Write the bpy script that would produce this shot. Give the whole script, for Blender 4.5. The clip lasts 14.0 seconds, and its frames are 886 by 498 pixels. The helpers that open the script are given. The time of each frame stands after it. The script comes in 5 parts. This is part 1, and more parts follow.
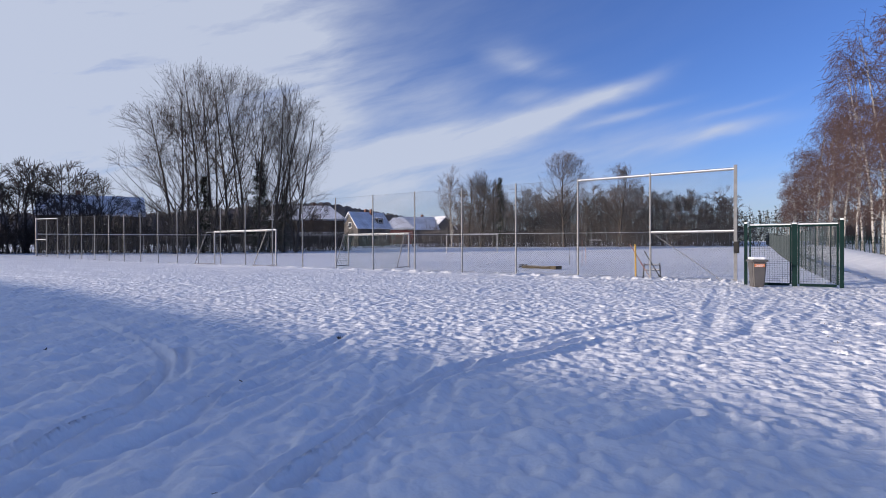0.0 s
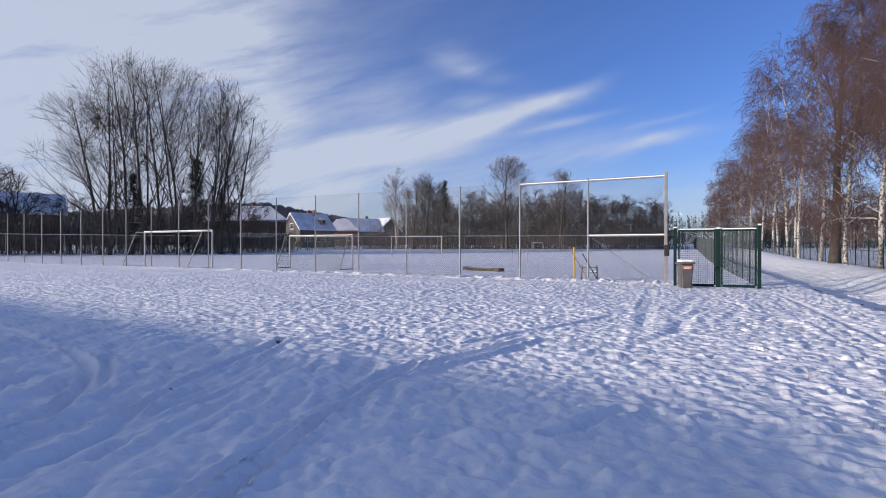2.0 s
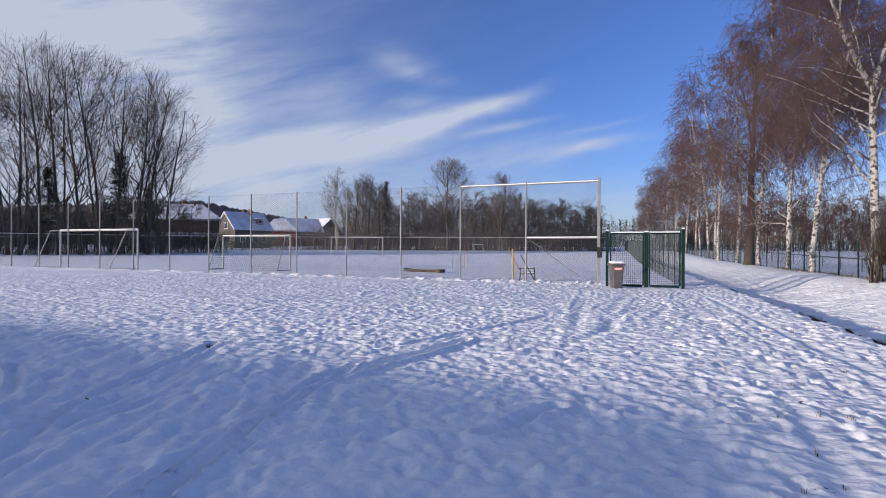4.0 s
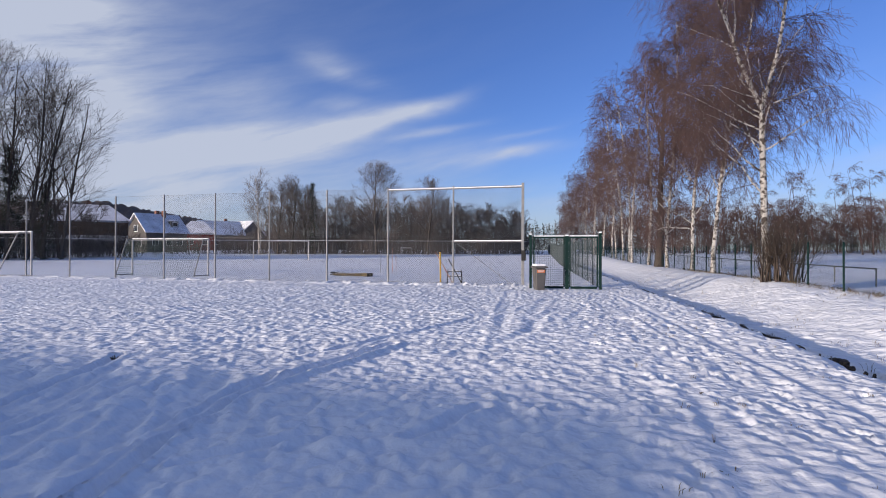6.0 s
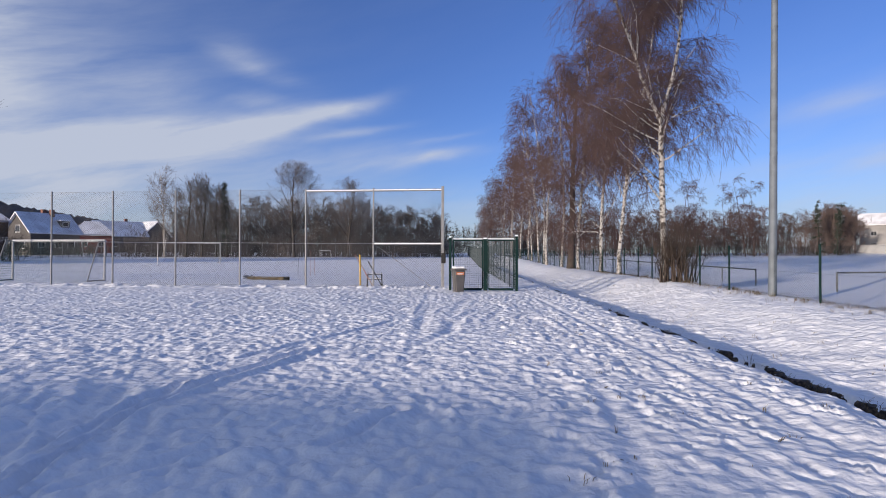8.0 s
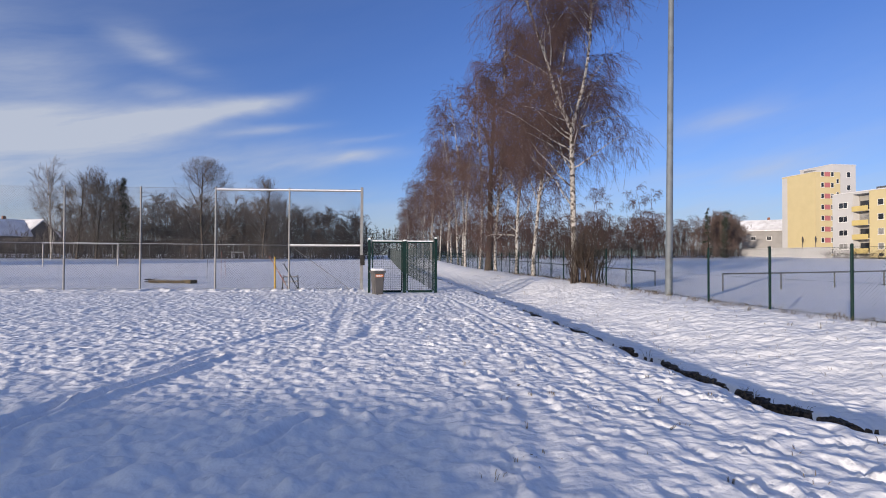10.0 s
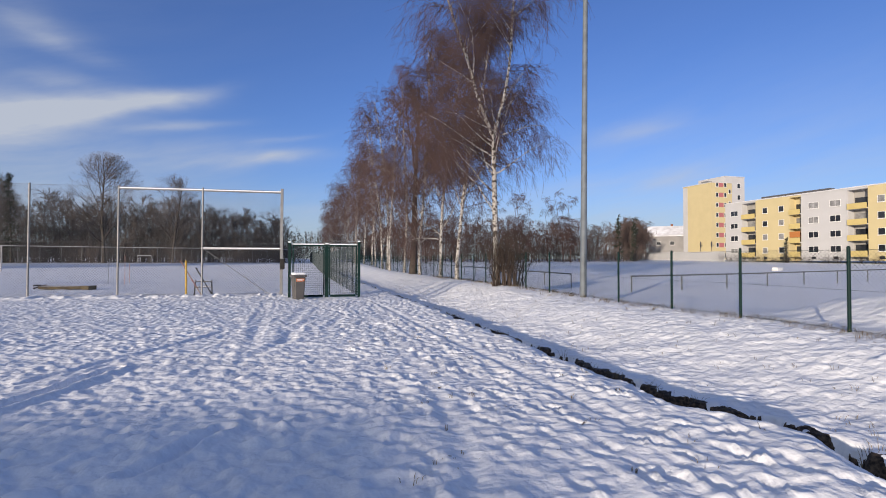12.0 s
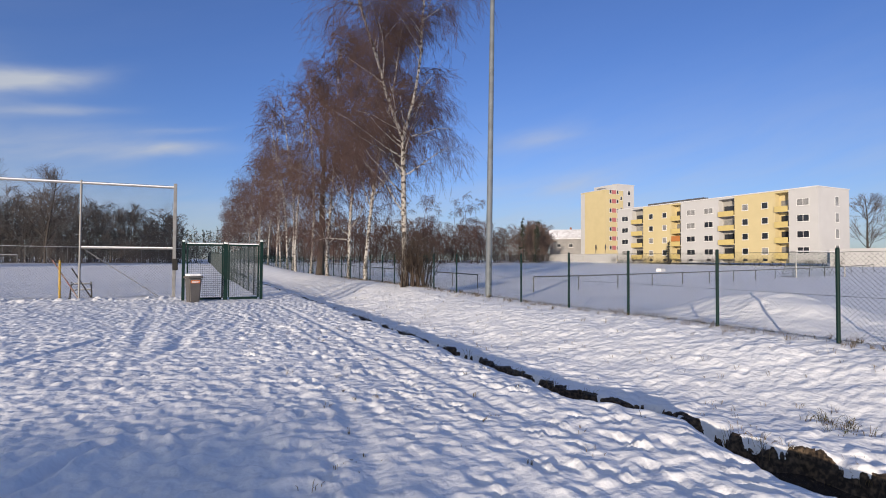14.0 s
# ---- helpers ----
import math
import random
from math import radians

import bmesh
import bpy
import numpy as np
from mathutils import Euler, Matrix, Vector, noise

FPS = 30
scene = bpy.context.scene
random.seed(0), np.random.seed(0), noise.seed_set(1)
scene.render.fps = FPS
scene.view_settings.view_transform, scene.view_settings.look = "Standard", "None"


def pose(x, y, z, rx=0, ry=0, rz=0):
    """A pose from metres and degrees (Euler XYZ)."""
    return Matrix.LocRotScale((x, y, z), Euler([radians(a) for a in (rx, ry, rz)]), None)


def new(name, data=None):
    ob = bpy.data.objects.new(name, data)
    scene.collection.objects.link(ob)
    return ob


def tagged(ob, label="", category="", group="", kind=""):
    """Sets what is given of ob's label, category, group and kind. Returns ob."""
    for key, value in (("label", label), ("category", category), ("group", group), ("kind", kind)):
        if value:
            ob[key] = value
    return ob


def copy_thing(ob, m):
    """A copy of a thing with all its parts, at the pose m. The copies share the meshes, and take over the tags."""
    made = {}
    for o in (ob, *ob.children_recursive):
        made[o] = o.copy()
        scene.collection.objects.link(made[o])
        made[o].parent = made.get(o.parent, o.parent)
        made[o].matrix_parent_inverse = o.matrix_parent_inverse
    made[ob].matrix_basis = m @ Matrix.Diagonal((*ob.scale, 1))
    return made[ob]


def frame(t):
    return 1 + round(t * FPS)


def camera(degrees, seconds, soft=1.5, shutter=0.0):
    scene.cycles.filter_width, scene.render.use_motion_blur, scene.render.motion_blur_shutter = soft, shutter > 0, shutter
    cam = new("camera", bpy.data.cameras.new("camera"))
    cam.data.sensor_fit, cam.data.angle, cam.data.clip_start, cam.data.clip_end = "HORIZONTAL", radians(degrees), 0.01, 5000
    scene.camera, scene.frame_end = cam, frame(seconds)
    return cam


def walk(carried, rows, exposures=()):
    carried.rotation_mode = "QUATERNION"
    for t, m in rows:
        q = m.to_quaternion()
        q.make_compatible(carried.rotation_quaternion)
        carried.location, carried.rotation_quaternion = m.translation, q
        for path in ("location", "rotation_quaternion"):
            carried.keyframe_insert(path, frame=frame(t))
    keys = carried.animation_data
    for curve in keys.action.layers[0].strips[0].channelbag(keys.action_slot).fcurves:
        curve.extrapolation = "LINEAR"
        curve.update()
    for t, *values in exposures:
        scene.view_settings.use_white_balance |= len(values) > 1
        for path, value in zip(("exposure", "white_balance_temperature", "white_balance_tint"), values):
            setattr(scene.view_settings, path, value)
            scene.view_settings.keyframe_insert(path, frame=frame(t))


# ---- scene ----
# The Y axis runs along the ditch and the long fences, X across them; the eye is 1.4 m above the snow.
cam = camera(81.35, 14.0, soft=1.0)
PATH = [
    (0, 0.000, 0.000, 1.400, 30.998, -0.481, 0.289),
    (0.5, 0.006, 0.003, 1.400, 29.549, -0.334, 0.242),
    (1, 0.012, 0.005, 1.400, 28.039, -0.228, 0.206),
    (1.5, 0.019, 0.008, 1.400, 26.482, -0.222, 0.118),
    (2, 0.025, 0.010, 1.400, 24.880, -0.264, 0.039),
    (2.5, 0.032, 0.012, 1.400, 23.247, -0.256, -0.036),
    (3, 0.039, 0.015, 1.400, 21.651, -0.209, -0.175),
    (5.5, 0.076, 0.023, 1.399, 12.689, 0.142, -0.103),
    (6, 0.085, 0.025, 1.399, 10.463, 0.295, -0.106),
    (6.5, 0.094, 0.026, 1.399, 8.220, 0.390, -0.024),
    (7, 0.103, 0.027, 1.399, 5.993, 0.421, 0.029),
    (7.5, 0.112, 0.028, 1.399, 3.828, 0.493, 0.016),
    (8, 0.121, 0.028, 1.399, 1.724, 0.606, -0.064),
    (10.5, 0.166, 0.025, 1.398, -9.242, 0.961, -0.212),
    (11, 0.175, 0.024, 1.398, -11.287, 1.041, -0.252),
    (11.5, 0.183, 0.022, 1.398, -13.330, 1.168, -0.200),
    (12, 0.192, 0.020, 1.398, -15.448, 1.288, -0.140),
    (12.5, 0.202, 0.018, 1.398, -17.748, 1.378, -0.073),
    (13, 0.212, 0.015, 1.398, -20.250, 1.331, -0.125),
    (13.5, 0.223, 0.012, 1.398, -22.857, 1.310, -0.222),
    (14, 0.234, 0.008, 1.398, -25.473, 1.431, -0.308),
]
walk(cam, [(t, pose(x, y, z, 90 + pitch, roll, yaw)) for t, x, y, z, yaw, pitch, roll in PATH],
     exposures=[(0, 0.28, 6380, 14), (7, 0.21, 6480, 14), (11, 0.15, 6660, 12), (14, 0.13, 6850, 11)])

# ---------- light ----------
SUN_FROM = 225.0        # compass bearing of the sun, clockwise from +Y
SUN_UP = 9.3
world = bpy.data.worlds.new("sky")
scene.world = world
world.use_nodes = True


def sky_nodes():
    nt = world.node_tree
    nt.nodes.clear()
    N, L = nt.nodes.new, nt.links.new
    out, bg = N("ShaderNodeOutputWorld"), N("ShaderNodeBackground")
    sky = N("ShaderNodeTexSky")
    sky.sky_type = "NISHITA"
    sky.sun_disc = False
    sky.sun_elevation = radians(SUN_UP)
    sky.sun_rotation = radians(SUN_FROM)
    sky.altitude = 400
    sky.air_density, sky.dust_density, sky.ozone_density = 1.0, 0.6, 2.0
    bg.inputs["Strength"].default_value = SKY_STRENGTH

    def math_(op, a, b=None, c=None, clamp=False):
        n = N("ShaderNodeMath")
        n.operation, n.use_clamp = op, clamp
        for i, v in enumerate((a, b, c)):
            if v is None:
                continue
            if isinstance(v, (int, float)):
                n.inputs[i].default_value = v
            else:
                L(v, n.inputs[i])
        return n.outputs[0]

    tc, sep = N("ShaderNodeTexCoord"), N("ShaderNodeSeparateXYZ")
    L(tc.outputs["Generated"], sep.inputs[0])
    x, y, z = sep.outputs
    az = math_("MULTIPLY", math_("ARCTAN2", x, y), 57.29578)
    el = math_("MULTIPLY", math_("ARCSINE", z), 57.29578)
    # thin high cloud drawn out along the wind
    comb = N("ShaderNodeCombineXYZ")
    L(math_("MULTIPLY", az, 0.06), comb.inputs[0])
    L(math_("MULTIPLY", el, 0.16), comb.inputs[1])
    warp = N("ShaderNodeTexNoise")
    warp.inputs["Scale"].default_value, warp.inputs["Detail"].default_value = 1.3, 4
    L(comb.outputs[0], warp.inputs["Vector"])
    wsep = N("ShaderNodeSeparateColor")
    L(warp.outputs["Color"], wsep.inputs[0])
    wa = math_("ADD", az, math_("MULTIPLY", math_("SUBTRACT", wsep.outputs[0], 0.5), 5.0))
    we = math_("ADD", el, math_("MULTIPLY", math_("SUBTRACT", wsep.outputs[1], 0.5), 1.8))
    total = None
    for a0, e0, ra, re_, tilt, amount in CLOUDS:
        c, s = math.cos(radians(tilt)), math.sin(radians(tilt))
        da, de = math_("SUBTRACT", wa, a0), math_("SUBTRACT", we, e0)
        p = math_("ADD", math_("MULTIPLY", da, c / ra), math_("MULTIPLY", de, s / ra))
        q = math_("ADD", math_("MULTIPLY", da, -s / re_), math_("MULTIPLY", de, c / re_))
        d2 = math_("ADD", math_("MULTIPLY", p, p), math_("MULTIPLY", q, q))
        g = math_("MULTIPLY", math_("EXPONENT", math_("MULTIPLY", d2, -1.0)), amount)
        total = g if total is None else math_("ADD", total, g)
    comb2 = N("ShaderNodeCombineXYZ")
    L(math_("ADD", math_("MULTIPLY", wa, 0.05), math_("MULTIPLY", we, -0.03)), comb2.inputs[0])
    L(math_("ADD", math_("MULTIPLY", we, 0.22), math_("MULTIPLY", wa, -0.055)), comb2.inputs[1])
    fine = N("ShaderNodeTexNoise")
    fine.inputs["Scale"].default_value, fine.inputs["Detail"].default_value = 1.6, 9
    fine.inputs["Roughness"].default_value = 0.58
    L(comb2.outputs[0], fine.inputs["Vector"])
    fibre = math_("MULTIPLY_ADD", fine.outputs["Fac"], 2.3, -0.22)
    cover = math_("MULTIPLY", total, fibre)
    cover = math_("MINIMUM", math_("MAXIMUM", cover, 0.0), 0.92)
    mix = N("ShaderNodeMix")
    mix.data_type = "RGBA"
    L(cover, mix.inputs["Factor"])
    tint = N("ShaderNodeMix")
    tint.data_type, tint.blend_type = "RGBA", "MULTIPLY"
    tint.inputs["Factor"].default_value = 1.0
    L(sky.outputs[0], tint.inputs["A"])
    tint.inputs["B"].default_value = SKY_TINT
    L(tint.outputs["Result"], mix.inputs["A"])
    mix.inputs["B"].default_value = CLOUD_COLOUR
    L(mix.outputs["Result"], bg.inputs["Color"])
    L(bg.outputs[0], out.inputs["Surface"])


SKY_STRENGTH = 0.15
SKY_TINT = (0.45, 0.605, 1.06, 1)
CLOUD_COLOUR = (3.0, 3.35, 3.95, 1)
# bearing, height, half lengths along and across (degrees), tilt, density
CLOUDS = (
    (-82, 14, 34, 26, 0, 1.25), (-47, 18.5, 6.5, 8, 20, 0.7), (-42, 8.5, 18, 3.6, 3, 0.62),
    (-30, 11.2, 9, 1.9, 9, 0.8), (-20, 13.6, 6.5, 1.3, 13, 0.9), (-12.5, 15.7, 4.2, 0.7, 15, 0.6), (-23.4, 19.7, 3.0, 1.3, -10, 0.34), (-19.6, 18.5, 3.0, 0.9, -12, 0.22), (-2.5, 12.4, 4, 0.35, 12, 0.28),
    (-21, 15.9, 2.4, 0.8, 0, 0.3), (-32, 16, 7, 2.6, 0, 0.26), (-12, 13.1, 4.2, 0.5, 11, 0.42), (-4, 10.5, 5, 0.55, 9, 0.55),
    (-12, 10.3, 9, 1.7, 6, 0.4), (36, 13.3, 5, 1.2, 9, 0.26), (36, 8.2, 9, 1.0, 3, 0.26), (-20, 3, 60, 4.5, 0, 0.5),
    # last three: banks centred out of view, added to brighten the shaded snow
    (60, 2, 50, 3.0, 0, 0.25), (58, 8, 32, 8, 0, 0.2), (-125, 16, 45, 24, 0, 1.6), (170, 8, 60, 10, 0, 0.5), (-100, 72, 160, 28, 0, 0.38),
)
sky_nodes()
sun = new("sun", bpy.data.lights.new("sun", "SUN"))
sun.data.energy, sun.data.angle, sun.data.color = 4.7, radians(0.53), (1.0, 0.865, 0.71)
sun.rotation_euler = (radians(90 - SUN_UP), 0, radians(180 - SUN_FROM))


# ---------- materials ----------
def material(name, colour, rough=0.7, metal=0.0, scale=8.0, vary=0.25, fine=60.0, bump=0.3, depth=0.01, second=None,
             random_=0.0, snow=0.0, spec=0.4, edge=(0.35, 0.68)):
    """Base colour broken up at two scales, with relief; second: a colour that patches turn to; snow: cover on upward faces."""
    m = bpy.data.materials.new(name)
    m.use_nodes = True
    nt = m.node_tree
    N, L = nt.nodes.new, nt.links.new
    b = nt.nodes["Principled BSDF"]
    b.inputs["Roughness"].default_value, b.inputs["Metallic"].default_value = rough, metal
    b.inputs["Specular IOR Level"].default_value = spec
    tc = N("ShaderNodeTexCoord")
    big, small = N("ShaderNodeTexNoise"), N("ShaderNodeTexNoise")
    for n, s, d in ((big, scale, 4), (small, fine, 5)):
        n.inputs["Scale"].default_value, n.inputs["Detail"].default_value = s, d
        L(tc.outputs["Object"], n.inputs["Vector"])
    ramp = N("ShaderNodeMapRange")
    ramp.inputs["From Min"].default_value, ramp.inputs["From Max"].default_value = edge
    L(big.outputs["Fac"], ramp.inputs["Value"])
    mix = N("ShaderNodeMix")
    mix.data_type = "RGBA"
    L(ramp.outputs["Result"], mix.inputs["Factor"])
    c2 = second or tuple(v * (1 - vary) for v in colour)
    mix.inputs["A"].default_value, mix.inputs["B"].default_value = (*colour, 1), (*c2, 1)
    hsv = N("ShaderNodeHueSaturation")
    L(mix.outputs["Result"], hsv.inputs["Color"])
    val = N("ShaderNodeMapRange")
    val.inputs["From Min"].default_value, val.inputs["From Max"].default_value = 0.25, 0.75
    val.inputs["To Min"].default_value, val.inputs["To Max"].default_value = 1 - vary * 0.6, 1 + vary * 0.4
    L(small.outputs["Fac"], val.inputs["Value"])
    last = val.outputs["Result"]
    if random_:
        info, mul = N("ShaderNodeObjectInfo"), N("ShaderNodeMath")
        mr = N("ShaderNodeMapRange")
        mr.inputs["To Min"].default_value, mr.inputs["To Max"].default_value = 1 - random_, 1 + random_
        L(info.outputs["Random"], mr.inputs["Value"])
        mul.operation = "MULTIPLY"
        L(last, mul.inputs[0]), L(mr.outputs["Result"], mul.inputs[1])
        last = mul.outputs[0]
    L(last, hsv.inputs["Value"])
    colour_out = hsv.outputs["Color"]
    if snow:
        geo, sp, up, sm = N("ShaderNodeNewGeometry"), N("ShaderNodeSeparateXYZ"), N("ShaderNodeMapRange"), N("ShaderNodeMix")
        L(geo.outputs["Normal"], sp.inputs[0])
        add = N("ShaderNodeMath")
        add.operation = "MULTIPLY_ADD"
        add.inputs[1].default_value = 0.8
        L(big.outputs["Fac"], add.inputs[0]), L(sp.outputs["Z"], add.inputs[2])
        up.inputs["From Min"].default_value, up.inputs["From Max"].default_value = 1.35 - snow, 1.5 - snow
        L(add.outputs[0], up.inputs["Value"])
        sm.data_type = "RGBA"
        L(up.outputs["Result"], sm.inputs["Factor"])
        L(colour_out, sm.inputs["A"])
        sm.inputs["B"].default_value = (0.82, 0.84, 0.88, 1)
        colour_out = sm.outputs["Result"]
    L(colour_out, b.inputs["Base Color"])
    if bump:
        bp = N("ShaderNodeBump")
        bp.inputs["Strength"].default_value, bp.inputs["Distance"].default_value = bump, depth
        L(small.outputs["Fac"], bp.inputs["Height"])
        L(bp.outputs["Normal"], b.inputs["Normal"])
    return m


def snow_material(name, bare=False):
    """Crusted snow: soft lumps, grain, slightly greyer trodden places; bare: dark earth where the ground's own attribute says so."""
    m = bpy.data.materials.new(name)
    m.use_nodes = True
    nt = m.node_tree
    N, L = nt.nodes.new, nt.links.new
    b = nt.nodes["Principled BSDF"]
    b.inputs["Roughness"].default_value, b.inputs["Specular IOR Level"].default_value = 0.7, 0.25
    tc = N("ShaderNodeTexCoord")
    tex = []
    for scale, detail in ((0.5, 3), (6.0, 1.5), (22.0, 2), (160.0, 2), (2.8, 3)):
        n = N("ShaderNodeTexNoise")
        n.inputs["Scale"].default_value, n.inputs["Detail"].default_value = scale, detail
        L(tc.outputs["Object"], n.inputs["Vector"])
        tex.append(n.outputs["Fac"])
    mix = N("ShaderNodeMix")
    mix.data_type = "RGBA"
    mix.inputs["A"].default_value, mix.inputs["B"].default_value = (0.875, 0.892, 0.915, 1), (0.81, 0.83, 0.86, 1)
    ramp = N("ShaderNodeMapRange")
    ramp.inputs["From Min"].default_value, ramp.inputs["From Max"].default_value = 0.35, 0.65
    L(tex[0], ramp.inputs["Value"])
    L(ramp.outputs["Result"], mix.inputs["Factor"])
    colour = mix.outputs["Result"]
    if bare:
        at, add, edge, soil, over = N("ShaderNodeAttribute"), N("ShaderNodeMath"), N("ShaderNodeMapRange"), N("ShaderNodeMix"), N("ShaderNodeMix")
        at.attribute_name = "bare"
        add.operation = "MULTIPLY_ADD"
        add.inputs[1].default_value = 0.9
        L(tex[2], add.inputs[0]), L(at.outputs["Fac"], add.inputs[2])
        edge.inputs["From Min"].default_value, edge.inputs["From Max"].default_value = 0.92, 0.98
        L(add.outputs[0], edge.inputs["Value"])
        soil.data_type = over.data_type = "RGBA"
        soil.inputs["A"].default_value, soil.inputs["B"].default_value = (0.024, 0.018, 0.014, 1), (0.14, 0.10, 0.065, 1)
        clod = N("ShaderNodeMapRange")
        clod.inputs["From Min"].default_value, clod.inputs["From Max"].default_value = 0.42, 0.72
        L(tex[2], clod.inputs["Value"])
        L(clod.outputs["Result"], soil.inputs["Factor"])
        L(edge.outputs["Result"], over.inputs["Factor"])
        L(colour, over.inputs["A"]), L(soil.outputs["Result"], over.inputs["B"])
        colour = over.outputs["Result"]
    L(colour, b.inputs["Base Color"])
    normal = None
    for t, depth in ((tex[4], 0.03 if bare else 0.0), (tex[1], 0.055), (tex[2], 0.010), (tex[3], 0.0015)):
        bp = N("ShaderNodeBump")
        bp.inputs["Strength"].default_value, bp.inputs["Distance"].default_value = 0.8, depth
        L(t, bp.inputs["Height"])
        if normal:
            L(normal, bp.inputs["Normal"])
        normal = bp.outputs["Normal"]
    L(normal, b.inputs["Normal"])
    return m


SNOW = snow_material("snow")
GROUND_SNOW = snow_material("ground_snow", bare=True)
STEEL = material("galvanised_steel", (0.25, 0.255, 0.26), rough=0.55, metal=0.25, scale=5, vary=0.25, fine=90, bump=0.1, depth=0.002)
MAST = material("mast_steel", (0.15, 0.175, 0.20), rough=0.6, metal=0.0, scale=3, vary=0.3, fine=60, bump=0.1, depth=0.002)
BARRIER = material("dull_grey_paint", (0.12, 0.125, 0.12), rough=0.6, scale=4, vary=0.3, fine=40, bump=0.05, depth=0.002)
WIRE = material("wire", (0.14, 0.143, 0.147), rough=0.5, metal=0.4, scale=4, vary=0.2, fine=50, bump=0)
GREEN = material("green_coating", (0.003, 0.023, 0.021), rough=0.6, scale=4, vary=0.3, fine=60, bump=0.05, depth=0.002, spec=0.2)
BARK_DARK = material("dark_bark", (0.07, 0.058, 0.05), rough=0.9, scale=3, vary=0.4, fine=25, bump=0.8, depth=0.02, snow=0.12)
TWIG_DARK = material("dark_twigs", (0.058, 0.047, 0.043), rough=0.9, scale=1, vary=0.35, fine=10, bump=0, snow=0.04)
TWIG_BIRCH = material("birch_twigs", (0.100, 0.062, 0.059), rough=0.85, scale=0.8, vary=0.35, fine=8, bump=0)
EARTH = material("wet_earth", (0.05, 0.038, 0.03), rough=0.7, scale=5, vary=0.5, fine=40, bump=0.8, depth=0.03)
WATER = material("ditch_water", (0.035, 0.03, 0.028), rough=0.08, scale=2, vary=0.3, fine=12, bump=0.15, depth=0.01, spec=0.6)
GRASS = material("dry_grass", (0.22, 0.16, 0.08), rough=0.9, scale=3, vary=0.4, fine=20, bump=0, second=(0.10, 0.08, 0.04))
MESHGREEN = material("green_bar_mesh", (0.075, 0.095, 0.105), rough=0.5, scale=4, vary=0.3, fine=60, bump=0)
YELLOW = material("yellow_render", (0.55, 0.465, 0.265), rough=0.9, scale=0.4, vary=0.06, fine=14, bump=0.15, depth=0.01)
WHITE = material("white_render", (0.49, 0.49, 0.495), rough=0.9, scale=0.4, vary=0.06, fine=14, bump=0.15, depth=0.01)


# ---------- mesh helpers ----------
def mesh_of(name, verts, faces, mats, smooth=False):
    me = bpy.data.meshes.new(name)
    me.from_pydata(verts, [], faces)
    for m in (mats if isinstance(mats, (list, tuple)) else [mats]):
        me.materials.append(m)
    if smooth:
        me.shade_smooth()
    return me


def fast_mesh(name, v, quads, mat, smooth=True):
    """A mesh from an array of corners and an array of four-cornered faces."""
    me = bpy.data.meshes.new(name)
    v, quads = np.asarray(v, np.float32), np.asarray(quads, np.int32)
    n = len(quads)
    me.vertices.add(len(v)), me.loops.add(n * 4), me.polygons.add(n)
    me.vertices.foreach_set("co", v.ravel())
    me.loops.foreach_set("vertex_index", quads.ravel())
    me.polygons.foreach_set("loop_start", np.arange(n, dtype=np.int32) * 4)
    me.polygons.foreach_set("use_smooth", np.full(n, smooth))
    for m in (mat if isinstance(mat, (list, tuple)) else [mat]):
        me.materials.append(m)
    me.update(calc_edges=True)
    return me


def child(name, me, parent, label="", at=None):
    ob = new(name, me)
    ob.parent = parent
    if at is not None:
        ob.matrix_basis = at
    return tagged(ob, label)


def part(name, bm, mat, parent, label=""):
    me = bpy.data.meshes.new(name)
    bm.to_mesh(me)
    bm.free()
    for m in (mat if isinstance(mat, (list, tuple)) else [mat]):
        me.materials.append(m)
    return child(name, me, parent, label)


def thing(name, label, category, group="", kind="", at=None):
    ob = new(name)
    if at is not None:
        ob.matrix_basis = at
    return tagged(ob, label, category, group, kind)


def box(bm, x0, y0, z0, x1, y1, z1, bevel=0.0):
    m = Matrix.Translation(((x0 + x1) / 2, (y0 + y1) / 2, (z0 + z1) / 2)) @ Matrix.Diagonal((abs(x1 - x0), abs(y1 - y0), abs(z1 - z0), 1))
    got = bmesh.ops.create_cube(bm, size=1, matrix=m)["verts"]
    if bevel:
        edges = list({e for v in got for e in v.link_edges})
        bmesh.ops.bevel(bm, geom=edges, offset=bevel, segments=2, affect="EDGES", profile=0.6)
    return bm


def boxed(*a, bevel=0.0):
    return box(bmesh.new(), *a, bevel=bevel)


def rod(bm, a, b, r0, r1=None, sides=8):
    a, b = Vector(a), Vector(b)
    m = Matrix.Translation((a + b) / 2) @ (b - a).to_track_quat("Z", "Y").to_matrix().to_4x4()
    bmesh.ops.create_cone(bm, cap_ends=True, segments=sides, radius1=r0, radius2=r0 if r1 is None else r1, depth=(b - a).length, matrix=m)
    return bm


def rods(pairs, r, sides=8):
    bm = bmesh.new()
    for a, b in pairs:
        rod(bm, a, b, r, sides=sides)
    return bm


def wires(segments, r, sides=3):
    """Corners and faces of many thin straight wires, from an array (n, 2, 3)."""
    s = np.asarray(segments, float)
    return tubes(s, np.full(s.shape[:2], r), sides)


